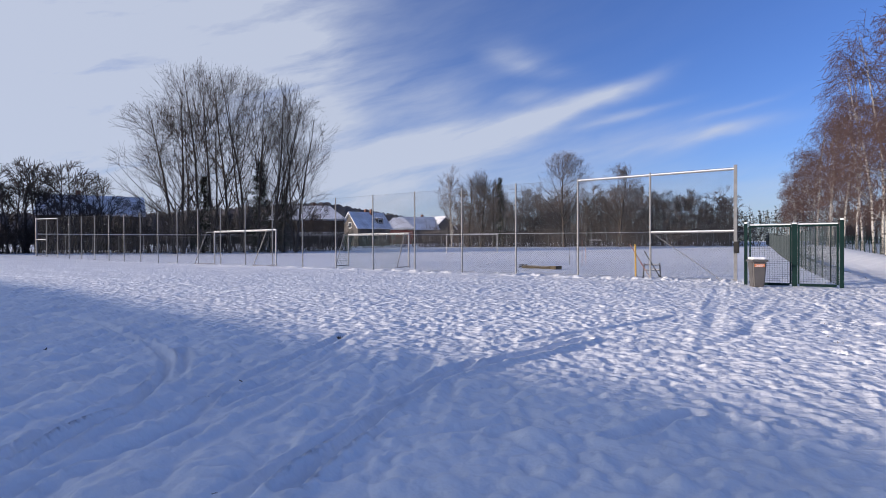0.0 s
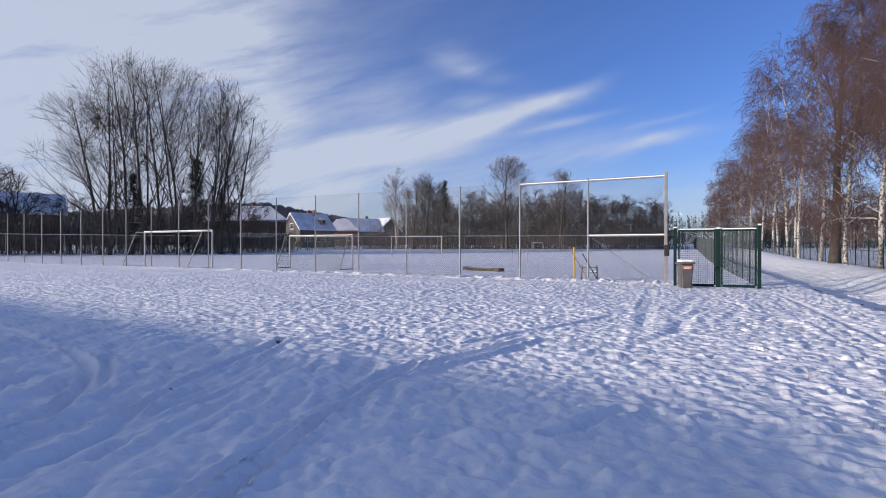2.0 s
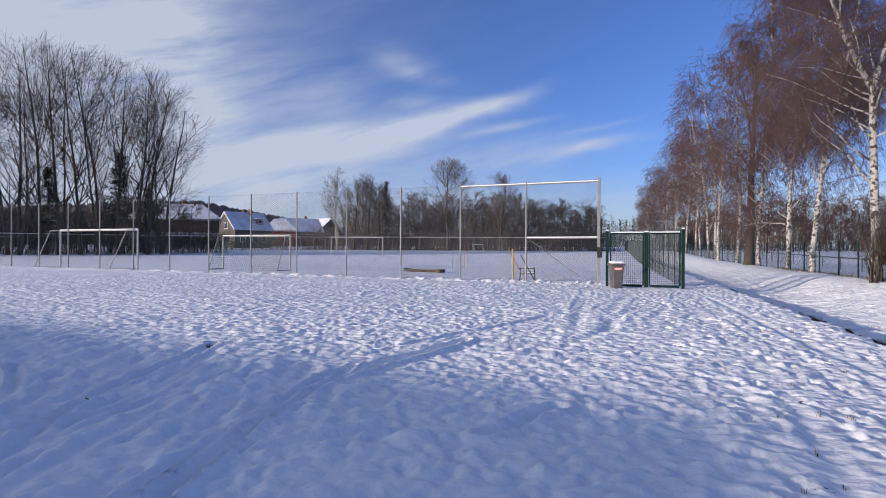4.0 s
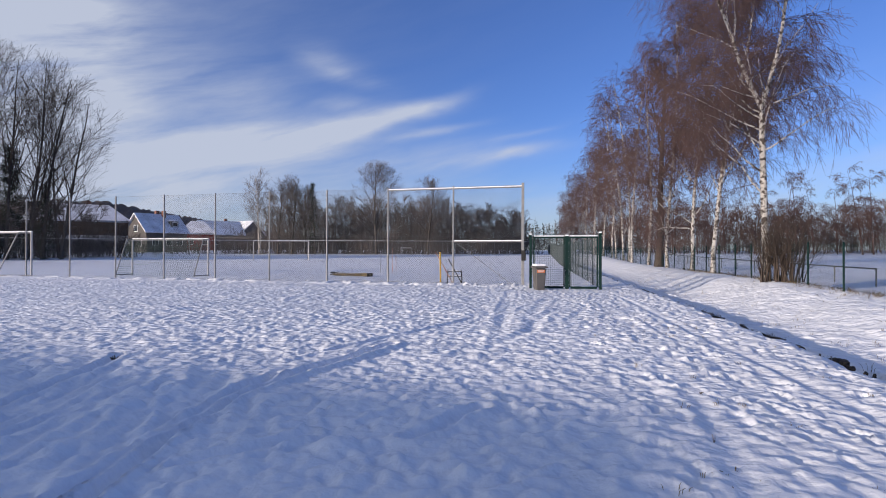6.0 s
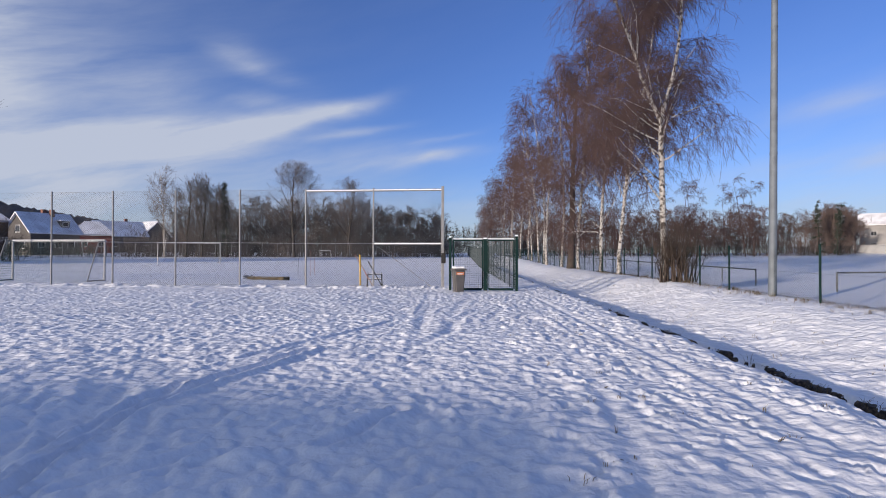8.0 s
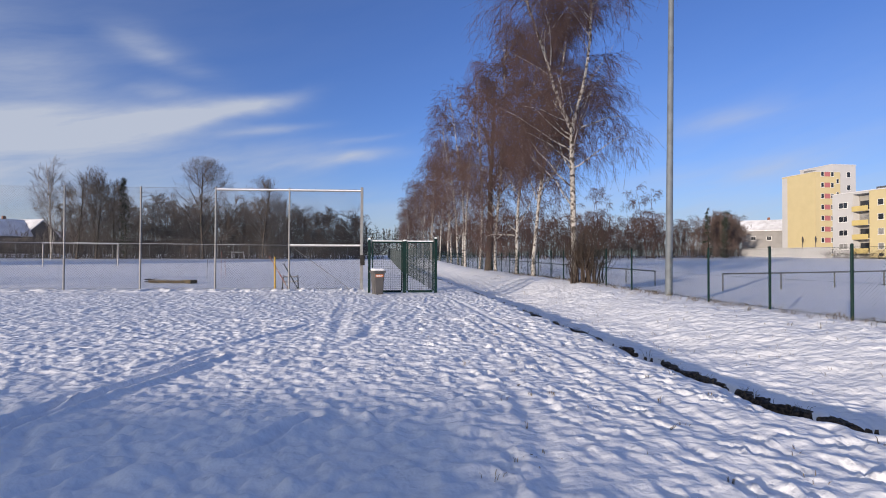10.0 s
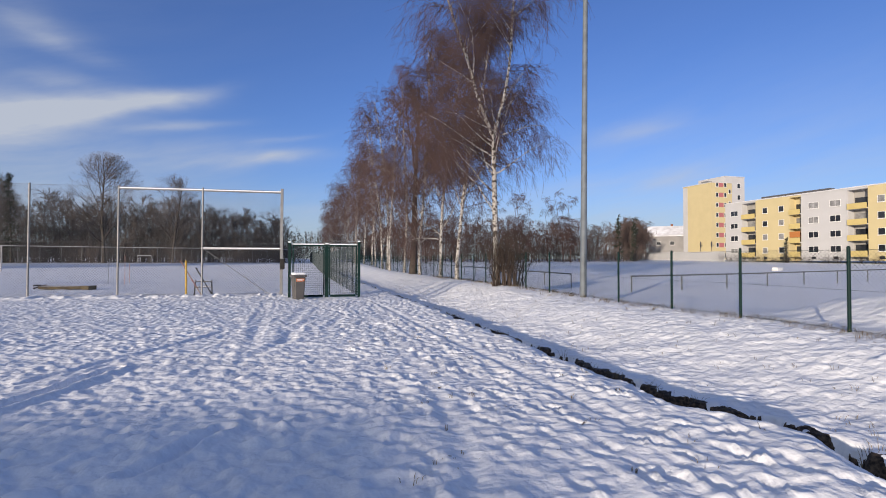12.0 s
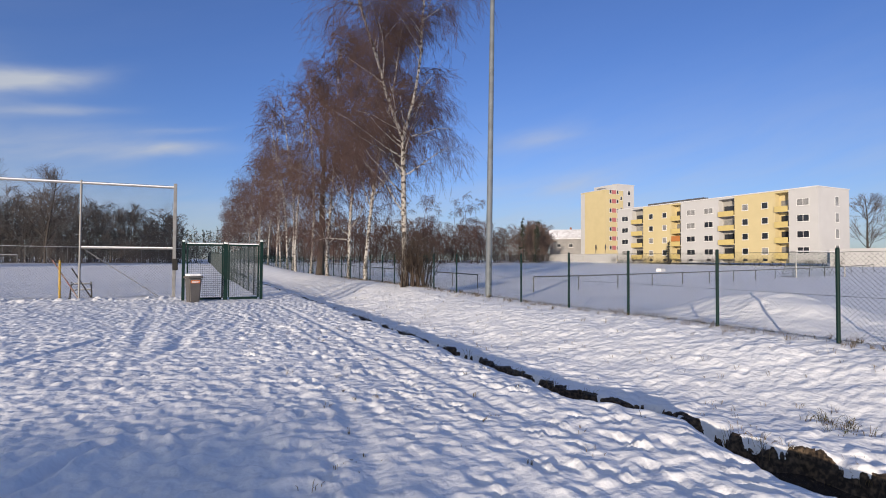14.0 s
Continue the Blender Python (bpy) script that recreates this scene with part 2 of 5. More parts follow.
def tubes(pts, rad, sides):
    """Corners and faces of many tubes: pts (b, n, 3), rad (b, n)."""
    b, n, _ = pts.shape
    tan = np.gradient(pts, axis=1)
    tan /= np.linalg.norm(tan, axis=2, keepdims=True) + 1e-9
    mean = tan.mean(axis=1)
    ref = np.where(np.abs(mean[:, 2:3]) > 0.9, np.array([[1.0, 0.1, 0]]), np.array([[0.05, 0.1, 1.0]]))[:, None, :]
    u = np.cross(tan, ref)
    u /= np.linalg.norm(u, axis=2, keepdims=True) + 1e-9
    w = np.cross(tan, u)
    a = np.arange(sides) * 2 * math.pi / sides
    ring = pts[:, :, None, :] + rad[:, :, None, None] * (u[:, :, None, :] * np.cos(a)[:, None] + w[:, :, None, :] * np.sin(a)[:, None])
    idx = np.arange(b * n * sides).reshape(b, n, sides)
    nxt = np.roll(idx, -1, axis=2)
    q = np.stack([idx[:, :-1], nxt[:, :-1], nxt[:, 1:], idx[:, 1:]], axis=-1)
    return ring.reshape(-1, 3), q.reshape(-1, 4)


def joined(lots):
    v, q, k = [], [], 0
    for a, b in lots:
        v.append(a)
        q.append(b + k)
        k += len(a)
    return np.concatenate(v), np.concatenate(q)


# ---------- the lie of the land ----------
def step(a, b, x):
    t = np.clip((np.asarray(x, float) - a) / (b - a), 0, 1)
    return t * t * (3 - 2 * t)


def lattice(rng, x, y, size):
    """Smooth value noise, -1 to 1, with cells of that size."""
    table = rng.uniform(-1, 1, (256, 256))
    gx, gy = np.asarray(x) / size, np.asarray(y) / size
    i, j = np.floor(gx).astype(int), np.floor(gy).astype(int)
    fx, fy = gx - i, gy - j
    fx, fy = fx * fx * (3 - 2 * fx), fy * fy * (3 - 2 * fy)
    t = lambda a, b: table[a & 255, b & 255]
    return (t(i, j) * (1 - fx) + t(i + 1, j) * fx) * (1 - fy) + (t(i, j + 1) * (1 - fx) + t(i + 1, j + 1) * fx) * fy


def land(x, y):
    """Height of the ground under the snow's small relief."""
    x, y = np.asarray(x, float), np.asarray(y, float)
    r = np.hypot(x, y)
    z = step(45, 110, r) * 0.95 + step(110, 170, r) * 1.0
    wob = 0.07 * np.sin(y * 0.9) + 0.06 * np.sin(y * 2.3 + 1) + 0.05 * np.sin(y * 5.1)
    wob2 = 0.06 * np.sin(y * 1.3 + 2) + 0.06 * np.sin(y * 3.1) + 0.06 * np.sin(y * 6.7 + 1) + 0.05 * np.sin(y * 11.3 + 2 * np.sin(y * 2.1)) + 0.035 * np.sin(y * 19.0)
    fade = 1 - step(75, 100, y)
    near_side = x - 3.98 - wob * 0.8 + 0.08 * (1 - step(6, 13, y)) + 0.10 * (1 - step(2, 5, y)) - 0.42 * np.exp(-((y - 3.45) / 0.5) ** 2)
    far_side = x - 4.92 - wob2 - 0.42 * (1 - step(3.5, 7, y)) - 0.22 * (1 - step(1.5, 4, y))
    cut = -0.02 * step(-1.1, -0.4, near_side) + 0.05 * step(-0.25, 0.0, near_side) + 0.65 * step(-0.02, 0.24, near_side)
    slope = far_side + wob2
    cut = cut - 0.29 * step(-0.10, 0.05, far_side) - 0.02 * step(0.05, 0.8, slope) - 0.41 * step(0.70, 3.4, slope)
    # a shallow trodden dip that crosses the bank
    off = (x - 5.9) * 0.67 - (y - 14.6) * 0.742
    cut = cut + 0.13 * np.exp(-(off / 0.42) ** 2) * step(5.0, 5.8, x) * (1 - step(8.6, 9.6, x))
    z = z - cut * fade
    z = z + 0.10 * step(7.5, 9.0, x) * (1 - step(9.8, 11.5, x))
    z = z + 0.12 * step(10, 24, y) * step(6.5, 9.0, x) * (1 - step(10.0, 12.0, x)) * fade
    z = z - 0.25 * step(9.8, 12.0, x) * (1 - step(25, 55, np.hypot(x, y)))
    z = z + 0.85 * np.exp(-(((x - 14.4) / 2.7) ** 2 + ((y - 9.0) / 2.3) ** 2))
    return z


def ground_z(x, y):
    return float(land(x, y))


# ---------- snow ground ----------
def axis(lo, hi, fine_lo, fine_hi, step_, grow=1.07):
    out = list(np.arange(fine_lo, fine_hi, step_))
    for sign, end, start in ((1, hi, fine_hi), (-1, lo, fine_lo)):
        p, s, more = start, step_, []
        while sign * (end - p) > 0:
            s = min(s * grow, 60)
            p += sign * s
            more.append(p)
        out = out + more if sign > 0 else more[::-1] + out
    return np.array(out)


TRACKS = []


def track(width, depth, *pts):
    """A track pressed into the snow: half width, depth, and its way."""
    TRACKS.append((pts, max(width, 0.056), depth))


track(0.055, 0.055, (-2.28, 2.04), (-2.51, 2.73), (-2.69, 3.58), (-2.76, 4.42), (-2.72, 5.22), (-2.44, 6.07), (-2.06, 7.51))
track(0.037, 0.031, (-2.46, 1.86), (-2.6, 2.4), (-2.68, 2.92), (-2.8, 3.8), (-2.93, 4.58), (-2.83, 5.42))
track(0.043, 0.038, (-3.95, 1.29), (-4.25, 1.71), (-4.48, 2.12), (-4.65, 2.48), (-5.32, 3.1), (-5.92, 3.55), (-6.49, 3.84), (-7.55, 4.21))
track(0.043, 0.038, (-4.23, 1.39), (-4.54, 1.8), (-4.76, 2.34), (-5.06, 2.86), (-5.43, 3.37), (-5.88, 3.74), (-6.56, 4.13))
track(0.031, 0.031, (-3.61, 1.18), (-3.8, 1.59), (-3.7, 1.97), (-3.89, 2.47), (-4.42, 3.18), (-4.81, 4.02), (-5.05, 5.07), (-5.45, 6.04))
track(0.024, 0.017, (-3.56, 1.59), (-3.82, 2.29), (-4.04, 2.94), (-4.23, 3.91), (-4.61, 5.03))
track(0.024, 0.015, (-3.67, 1.99), (-3.91, 2.96), (-3.97, 3.67), (-4.03, 4.8))
track(0.024, 0.015, (-3.22, 1.93), (-3.53, 2.83), (-3.72, 3.58))
track(0.024, 0.023, (-8.66, 2.85), (-8.44, 3.28), (-7.96, 3.93), (-7.33, 4.76), (-6.39, 5.45), (-5.59, 6.19))
track(0.037, 0.023, (-7.55, 4.21), (-8.72, 4.44), (-10.35, 4.92), (-12.72, 4.96))
track(0.018, 0.023, (-2.26, 3.06), (-1.95, 3.37), (-1.66, 3.76))
track(0.031, 0.031, (-0.86, 3.78), (-0.73, 4.02), (-0.58, 4.39), (-0.4, 4.65))
track(0.055, 0.014, (-2.8, 6.95), (-2.45, 7.96), (-2.04, 8.82), (-1.23, 10.82))
track(0.100, 0.015, (-0.57, 16.35), (-0.6, 12.68), (-0.6, 9.97))
track(0.090, 0.022, (0.71, 13.4), (0.17, 11.59), (-0.02, 9.32), (-0.3, 8.51), (-0.55, 7.98))
track(0.080, 0.020, (0.5, 16.64), (1.34, 13.83), (0.74, 10.96))
track(0.120, 0.015, (-0.88, 17.97), (-0.77, 12.81), (-0.58, 9.26))
track(0.100, 0.020, (0.32, 15.66), (-0.08, 11.58), (-0.07, 9.18))
track(0.080, 0.007, (1.72, 14.56), (1.71, 8.87), (1.66, 6.19), (1.54, 4.74), (1.34, 3.62))
track(0.080, 0.010, (2.14, 15.39), (2.24, 9.47), (2.32, 6.4), (2.17, 4.63), (2.19, 3.46))
track(0.070, 0.010, (2.63, 16.33), (2.76, 9.38), (2.89, 6.67), (2.91, 4.9), (2.91, 3.83))
track(0.070, 0.007, (1.59, 5.37), (1.41, 3.97), (1.27, 3.07))



def puff(rng, x, y, size):
    """Rounded pillows with creases between them, 0 to 1."""
    u, v = x * 0.86 + y * 0.51, y * 0.86 - x * 0.51
    return np.abs(lattice(rng, u, v, size) * 0.7 + lattice(rng, u + 5, v, size * 0.55) * 0.4) - 0.24


def snow_relief(x, y):
    rng = np.random.default_rng(4)
    near = 1 - step(30, 80, np.hypot(x, y))
    line = 21.3 + np.clip(-x, 0, 80) * 0.063
    field = np.clip(step(0.2, 0.9, y - line) * (1 - step(2.0, 2.4, x)) + step(9.3, 9.8, x), 0, 1)
    bank = step(5.0, 5.4, x) * (1 - step(9.0, 9.5, x))
    ditch = step(4.0, 4.1, x) * (1 - step(5.1, 5.3, x))
    worn = (1 - field) * (1 - bank) * (1 - ditch)
    far_side = step(-0.9, 0.4, y - 5.25 + 0.137 * np.minimum(x, 0) + 0.4 * lattice(rng, x, y, 1.5))
    path = step(0.6, 2.0, x)
    z = 0.016 * lattice(rng, x, y, 1.9) + 0.010 * lattice(rng, x, y, 0.8) * (1 - ditch)
    # trodden part: many small lumps
    lumps = puff(rng, x, y, 0.30) * 0.55 + puff(rng, x + 7, y, 0.15) * 0.8 + lattice(rng, x, y + 3, 0.09) * 0.25
    z = z + worn * far_side * (1 - 0.4 * path) * 0.040 * lumps
    # shaded lawn: soft pillows, and furrows along the wheel tracks
    lawn = worn * (1 - far_side) * (1 - path)
    z = z + lawn * (0.045 * puff(rng, x, y, 0.34) + 0.060 * puff(rng, x, y, 0.15) + 0.010 * lattice(rng, x * 0.8 + y * 0.6, y * 0.8 - x * 0.6, 0.075))
    a, b = x * -0.42 + y * 0.91, x * 0.91 + y * 0.42
    z = z + (0.055 * lattice(rng, a * 0.11 + 0.1 * lattice(rng, x, y, 0.9), b + 0.05 * lattice(rng, x, y, 0.7), 0.22) + 0.045 * lattice(rng, a * 0.2 + 3, b + 0.04 * lattice(rng, x, y, 0.5), 0.12)) * lawn * (1 - step(-3.4, -1.4, x))
    # path along the ditch: short ridges that run with it
    z = z + worn * path * (0.013 * lattice(rng, x - 0.06 * y, y * 0.34, 0.13) + 0.026 * puff(rng, x, y * 0.6, 0.15) + 0.008 * lattice(rng, x, y, 0.075))
    z = z + field * (0.016 * lattice(rng, x, y, 0.5) + 0.012 * lattice(rng, x, y, 0.22)) * (1 + 3 * np.exp(-(((x - 14.4) / 3.0) ** 2 + ((y - 9.0) / 2.6) ** 2)))
    z = z + bank * (0.026 * lattice(rng, x, y, 0.55) + 0.024 * puff(rng, x, y, 0.3) + 0.040 * puff(rng, x, y, 0.16) + 0.014 * lattice(rng, x, y, 0.12))
    z = z + step(3.6, 4.0, x) * (1 - step(5.0, 5.6, x)) * 0.022 * lattice(rng, x, y, 0.22)
    # clods thrown up along the foot of the ball fence
    ridge = np.exp(-((y - line + 0.3) / 0.55) ** 2) * (1 - step(-0.5, 0.3, x))
    z = z + ridge * (0.04 + 0.10 * np.clip(lattice(rng, x, y, 0.22) + 0.3 * lattice(rng, x + 3, y, 0.1), 0, 1))
    return z * near


def print_field(x, y, z):
    """Single footprints and loose clods, stamped in place."""
    rng = np.random.default_rng(12)
    xs, ys = x[0], y[:, 0]
    for _ in range(1700):
        px, py = rng.uniform(-18, 3.9), rng.uniform(5.2, 20.7)
        if rng.random() > 0.3 + 0.7 * step(-9, 1, px):
            continue
        k = rng.uniform(0.4, 1.0)
        stamp(xs, ys, z, px, py, rng.uniform(0, math.pi), 0.10, 0.048, -0.015 * k)
    for _ in range(800):
        px, py = rng.uniform(0.9, 3.85), rng.uniform(1.0, 18)
        stamp(xs, ys, z, px, py, rng.normal(math.pi * 0.58, 0.3), rng.uniform(0.08, 0.13), rng.uniform(0.042, 0.058), -0.034 * rng.uniform(0.35, 1))
    for _ in range(110):
        px, py = rng.uniform(-12, 0.5), rng.uniform(1.0, 6.0)
        stamp(xs, ys, z, px, py, rng.uniform(0, math.pi), 0.12, 0.055, -0.025)
    for _ in range(1500):
        px, py = rng.uniform(-22, 3.8), rng.uniform(6, 20.8)
        stamp(xs, ys, z, px, py, rng.uniform(0, 3), rng.uniform(0.04, 0.08), rng.uniform(0.035, 0.05), rng.uniform(0.006, 0.016))


def stamp(xs, ys, z, px, py, a, la, lb, depth):
    i0, i1 = np.searchsorted(xs, (px - 3 * la, px + 3 * la))
    j0, j1 = np.searchsorted(ys, (py - 3 * la, py + 3 * la))
    if i1 <= i0 or j1 <= j0:
        return
    dx, dy = xs[None, i0:i1] - px, ys[j0:j1, None] - py
    p, q = (dx * math.cos(a) + dy * math.sin(a)) / la, (-dx * math.sin(a) + dy * math.cos(a)) / lb
    r2 = p * p + q * q
    z[j0:j1, i0:i1] += depth * (np.exp(-r2 ** 2) - 0.35 * np.exp(-(np.sqrt(r2) - 1.5) ** 2 * 5))


def press_tracks(x, y, z):
    xs, ys = x[0], y[:, 0]
    rng = np.random.default_rng(3)
    cut = np.zeros_like(z)
    calm = np.ones_like(z)
    for pts, width, depth in TRACKS:
        p = np.array(pts, float)
        seg = np.hypot(*np.diff(p, axis=0).T)
        s = np.concatenate([[0], np.cumsum(seg)])
        n = int(s[-1] / 0.012)
        t = np.linspace(0, s[-1], n)
        cx, cy = np.interp(t, s, p[:, 0]), np.interp(t, s, p[:, 1])
        k = np.ones(45) / 45
        for _ in range(2):
            if n > 120:
                cx[22:-22], cy[22:-22] = np.convolve(cx, k, "valid"), np.convolve(cy, k, "valid")
        j = 0.012 * np.sin(t * 5.0 + pts[0][0]) + 0.008 * np.sin(t * 11.0 + pts[0][1])
        best = np.full((len(ys), len(xs)), 9.0, np.float32)
        lo = np.zeros_like(best)
        m = width * 4.5
        for a in range(n):
            i0, i1 = np.searchsorted(xs, (cx[a] - m, cx[a] + m))
            j0, j1 = np.searchsorted(ys, (cy[a] - m, cy[a] + m))
            d = np.hypot(xs[None, i0:i1] - cx[a] - j[a], ys[j0:j1, None] - cy[a] + j[a])
            best[j0:j1, i0:i1] = np.minimum(best[j0:j1, i0:i1], d)
        q = best / width
        soft = 0.85 + 0.25 * lattice(rng, x, y, 0.45)
        calm *= 1 - (0.8 if width < 0.08 else 0.25) * np.exp(-(q / 2.2) ** 4)
        cut += depth * (2.0 if width < 0.08 else 0.8) * soft * (-np.exp(-(q / 1.15) ** 3) + 0.5 * np.exp(-(q - 1.8) ** 2 * 2.5))
    z *= calm
    z += cut


BARE = ((1.22, 3.57, 0.16), (6.5, 3.15, 0.07), (6.2, 3.5, 0.05), (1.71, 5.60, 0.06), (1.86, 6.5, 0.05), (1.53, 4.90, 0.07), (-3.01, 8.74, 0.09), (-3.88, 1.47, 0.06),
        (-3.78, 1.58, 0.05), (-3.71, 1.97, 0.05), (-3.39, 1.96, 0.06), (-4.36, 2.98, 0.05), (-4.65, 3.56, 0.06), (-4.35, 2.6, 0.05), (-2.61, 1.82, 0.07), (-8.44, 3.28, 0.07),
        (-5.63, 3.59, 0.06), (-5.44, 5.99, 0.09))


def snow_ground():
    xs = np.concatenate([np.arange(-20, -9, 0.115), np.arange(-9, -5.2, 0.05), np.arange(-5.2, 0.3, 0.032), np.arange(0.3, 5.9, 0.04), np.arange(5.9, 10, 0.085)])
    ys = np.concatenate([np.arange(0.4, 1.2, 0.05), np.arange(1.2, 6, 0.032), np.arange(6, 12, 0.052), np.arange(12, 22.2, 0.1)])
    xs, ys = np.concatenate([axis(-900, -19.9, -20, -19.95, 0.08)[:-1], xs, axis(9.9, 900, 9.95, 10.02, 0.08)[1:]]), np.concatenate([axis(-250, 0.45, 0.4, 0.45, 0.06)[:-1], ys, axis(22, 1500, 22.1, 22.2, 0.08)[1:]])
    xs, ys = (a[np.concatenate([[True], np.diff(a) > 0.004])] for a in (np.sort(xs), np.sort(ys)))
    x, y = np.meshgrid(xs, ys)
    relief = snow_relief(x, y)
    print_field(x, y, relief)
    press_tracks(x, y, relief)
    z = land(x, y) + relief
    h, w = z.shape
    idx = np.arange(h * w).reshape(h, w)
    q = np.stack([idx[:-1, :-1], idx[:-1, 1:], idx[1:, 1:], idx[1:, :-1]], -1).reshape(-1, 4)
    me = fast_mesh("ground", np.stack([x, y, z], -1).reshape(-1, 3), q, GROUND_SNOW)
    # bare earth: the cut sides of the ditch and worn spots
    rng = np.random.default_rng(8)
    n = lattice(rng, x, y, 0.30) * 0.7 + lattice(rng, x, y, 0.11) * 0.5
    low = z - step(45, 110, np.hypot(x, y)) * 0.95
    bare = np.where((x > 3.6) & (x < 5.02 + 0.42 * (1 - step(3.5, 7, y)) + 0.22 * (1 - step(1.5, 4, y)) + 0.1 * n) & (y < 95), np.clip((-0.365 + 0.02 * step(5, 8, y) - 0.05 * (1 - step(2.5, 5, y)) + (0.075 + 0.09 * (1 - step(4, 9, y))) * n - low) / 0.05, 0, 1), 0.0)
    for px, py, r in BARE:
        bare = np.maximum(bare, np.clip(1.0 - np.hypot(x - px, (y - py) * 0.8) / r + 0.5 * n, 0, 1) * (np.hypot(x - px, y - py) < 3 * r) * (0.62 if r < 0.1 else 0.9))
    at = me.attributes.new("bare", "FLOAT", "POINT")
    at.data.foreach_set("value", bare.astype(np.float32).ravel())
    return tagged(new("ground", me), "trodden snow over the grass of a sports ground", "ground", kind="structure")


def ditch_water():
    ys = np.linspace(-12, 75, 88)
    v = [(x, y, -0.60) for y in ys for x in (4.0, 5.7)]
    f = [(2 * i, 2 * i + 1, 2 * i + 3, 2 * i + 2) for i in range(len(ys) - 1)]
    tagged(new("ditch_water", mesh_of("ditch_water", v, f, WATER)), "dark still water in a narrow ditch", "water", kind="structure")


ditch_water()
snow_ground()


# ---------- ball fence along the pitch ----------
FENCE_A, FENCE_B = Vector((-0.53, 21.26)), Vector((-67.2, 25.45))
FENCE_H = 4.15


def fence_point(s):
    p = FENCE_A.lerp(FENCE_B, s)
    return p.x, p.y


def chain_link(a, b, h, mesh, r, z0=0.0):
    """Wires of a chain-link panel between two feet, each a slanted line clipped to the panel."""
    a, b = np.array(a, float), np.array(b, float)
    length = np.linalg.norm(b - a)
    out = []
    for sign in (1, -1):
        for s in np.arange(-h, length + h, mesh):
            s0, s1 = s, s + sign * h
            t0, t1 = 0.0, 1.0
            for lim, sense in ((0, 1), (length, -1)):
                f0, f1 = sense * (s0 - lim), sense * (s1 - lim)
                if f0 < 0 and f1 < 0:
                    t0, t1 = 1, 0
                elif f0 < 0:
                    t0 = max(t0, f0 / (f0 - f1))
                elif f1 < 0:
                    t1 = min(t1, f0 / (f0 - f1))
            if t1 - t0 < 1e-3:
                continue
            e = []
            for t in (t0, t1):
                q = a + (b - a) * ((s0 + (s1 - s0) * t) / length)
                e.append((q[0], q[1], z0 + h * t))
            out.append(e)
    return out


RUBBER = material("black_rubber", (0.02, 0.02, 0.02), rough=0.8, scale=6, vary=0.3, fine=50, bump=0.1, depth=0.003)


def ball_fence():
    f = thing("ball_fence", "tall galvanised steel ball-stop fence with chain-link mesh", "fence")
    n = 23
    feet = [fence_point(s) for s in np.linspace(0, 1, n + 1)]
    post = rod(bmesh.new(), (0, 0, -0.2), (0, 0, FENCE_H), 0.035, sides=10)
    rod(post, (0, 0, FENCE_H), (0, 0, FENCE_H + 0.02), 0.04, 0.02, sides=10)
    first = part("post", post, STEEL, f)
    first.location = (*feet[1], ground_z(*feet[1]))
    for p in feet[2:]:
        child("post", first.data, f, at=pose(*p, ground_z(*p)))
    x, y = feet[0]
    end = boxed(-0.055, -0.055, -0.2, 0.055, 0.055, FENCE_H + 0.06, bevel=0.008)
    e = part("end_post", end, STEEL, f, "thick square galvanised end post")
    e.location = (x, y, 0)
    child("end_post", e.data, f, at=pose(*feet[-1], ground_z(*feet[-1])))
    for i, j, hs in ((0, 1, (FENCE_H - 0.1, 1.82)), (1, 2, (FENCE_H - 0.1,)), (n, n - 1, (FENCE_H - 0.1, 1.82)), (n - 1, n - 2, (FENCE_H - 0.1,))):
        for h in hs:
            (xa, ya), (xb, yb) = feet[i], feet[j]
            za, zb = ground_z(xa, ya) + h, ground_z(xb, yb) + h
            part("rail", rod(bmesh.new(), (xa, ya, za), (xb, yb, zb), 0.03), STEEL, f)
            part("snow_cap", rod(bmesh.new(), (xa, ya, za + 0.035), (xb, yb, zb + 0.035), 0.025, sides=6), SNOW, f, "strip of snow on a rail")
    (x1, y1) = feet[1]
    part("brace", rod(bmesh.new(), (x - 0.5, y, 0.1), (x1 + 0.15, y1, 1.75), 0.012), STEEL, f)
    strap = part("black_pad", boxed(-0.09, -0.1, 1.04, 0.09, 0.1, 1.46, bevel=0.03), RUBBER, f, "black padding strapped round the end post")
    strap.location = (x + 0.03, y, 0)
    lots = []
    for i in range(n):
        a, b = feet[i], feet[i + 1]
        z0 = ground_z(*a)
        lots.append(wires(chain_link(a, b, FENCE_H - 0.05, 0.1 if i < 6 else 0.2, 0, z0 + 0.03), 0.0028 if i < 6 else 0.0014))
    v, q = joined(lots)
    child("chain_link_mesh", fast_mesh("chain_link_mesh", v, q, WIRE), f, "thin grey chain-link mesh")
    for h in (0.1, 2.05, FENCE_H - 0.03):
        pts = np.array([[(*p, ground_z(*p) + h) for p in feet]])
        child("tension_wire", fast_mesh("tension_wire", *tubes(pts, np.full(pts.shape[:2], 0.004), 4), WIRE), f)


ball_fence()


# ---------- gate and the long mesh fence ----------
def bar_mat(x0, x1, z0, z1, gap_x, gap_z, r):
    s = [[(x, 0, z0), (x, 0, z1)] for x in np.arange(x0 + gap_x / 2, x1, gap_x)]
    for z in np.linspace(z0, z1, max(2, int(round((z1 - z0) / gap_z)) + 1)):
        s += [[(x0, 0.006, z), (x1, 0.006, z)], [(x0, -0.006, z), (x1, -0.006, z)]]
    return s


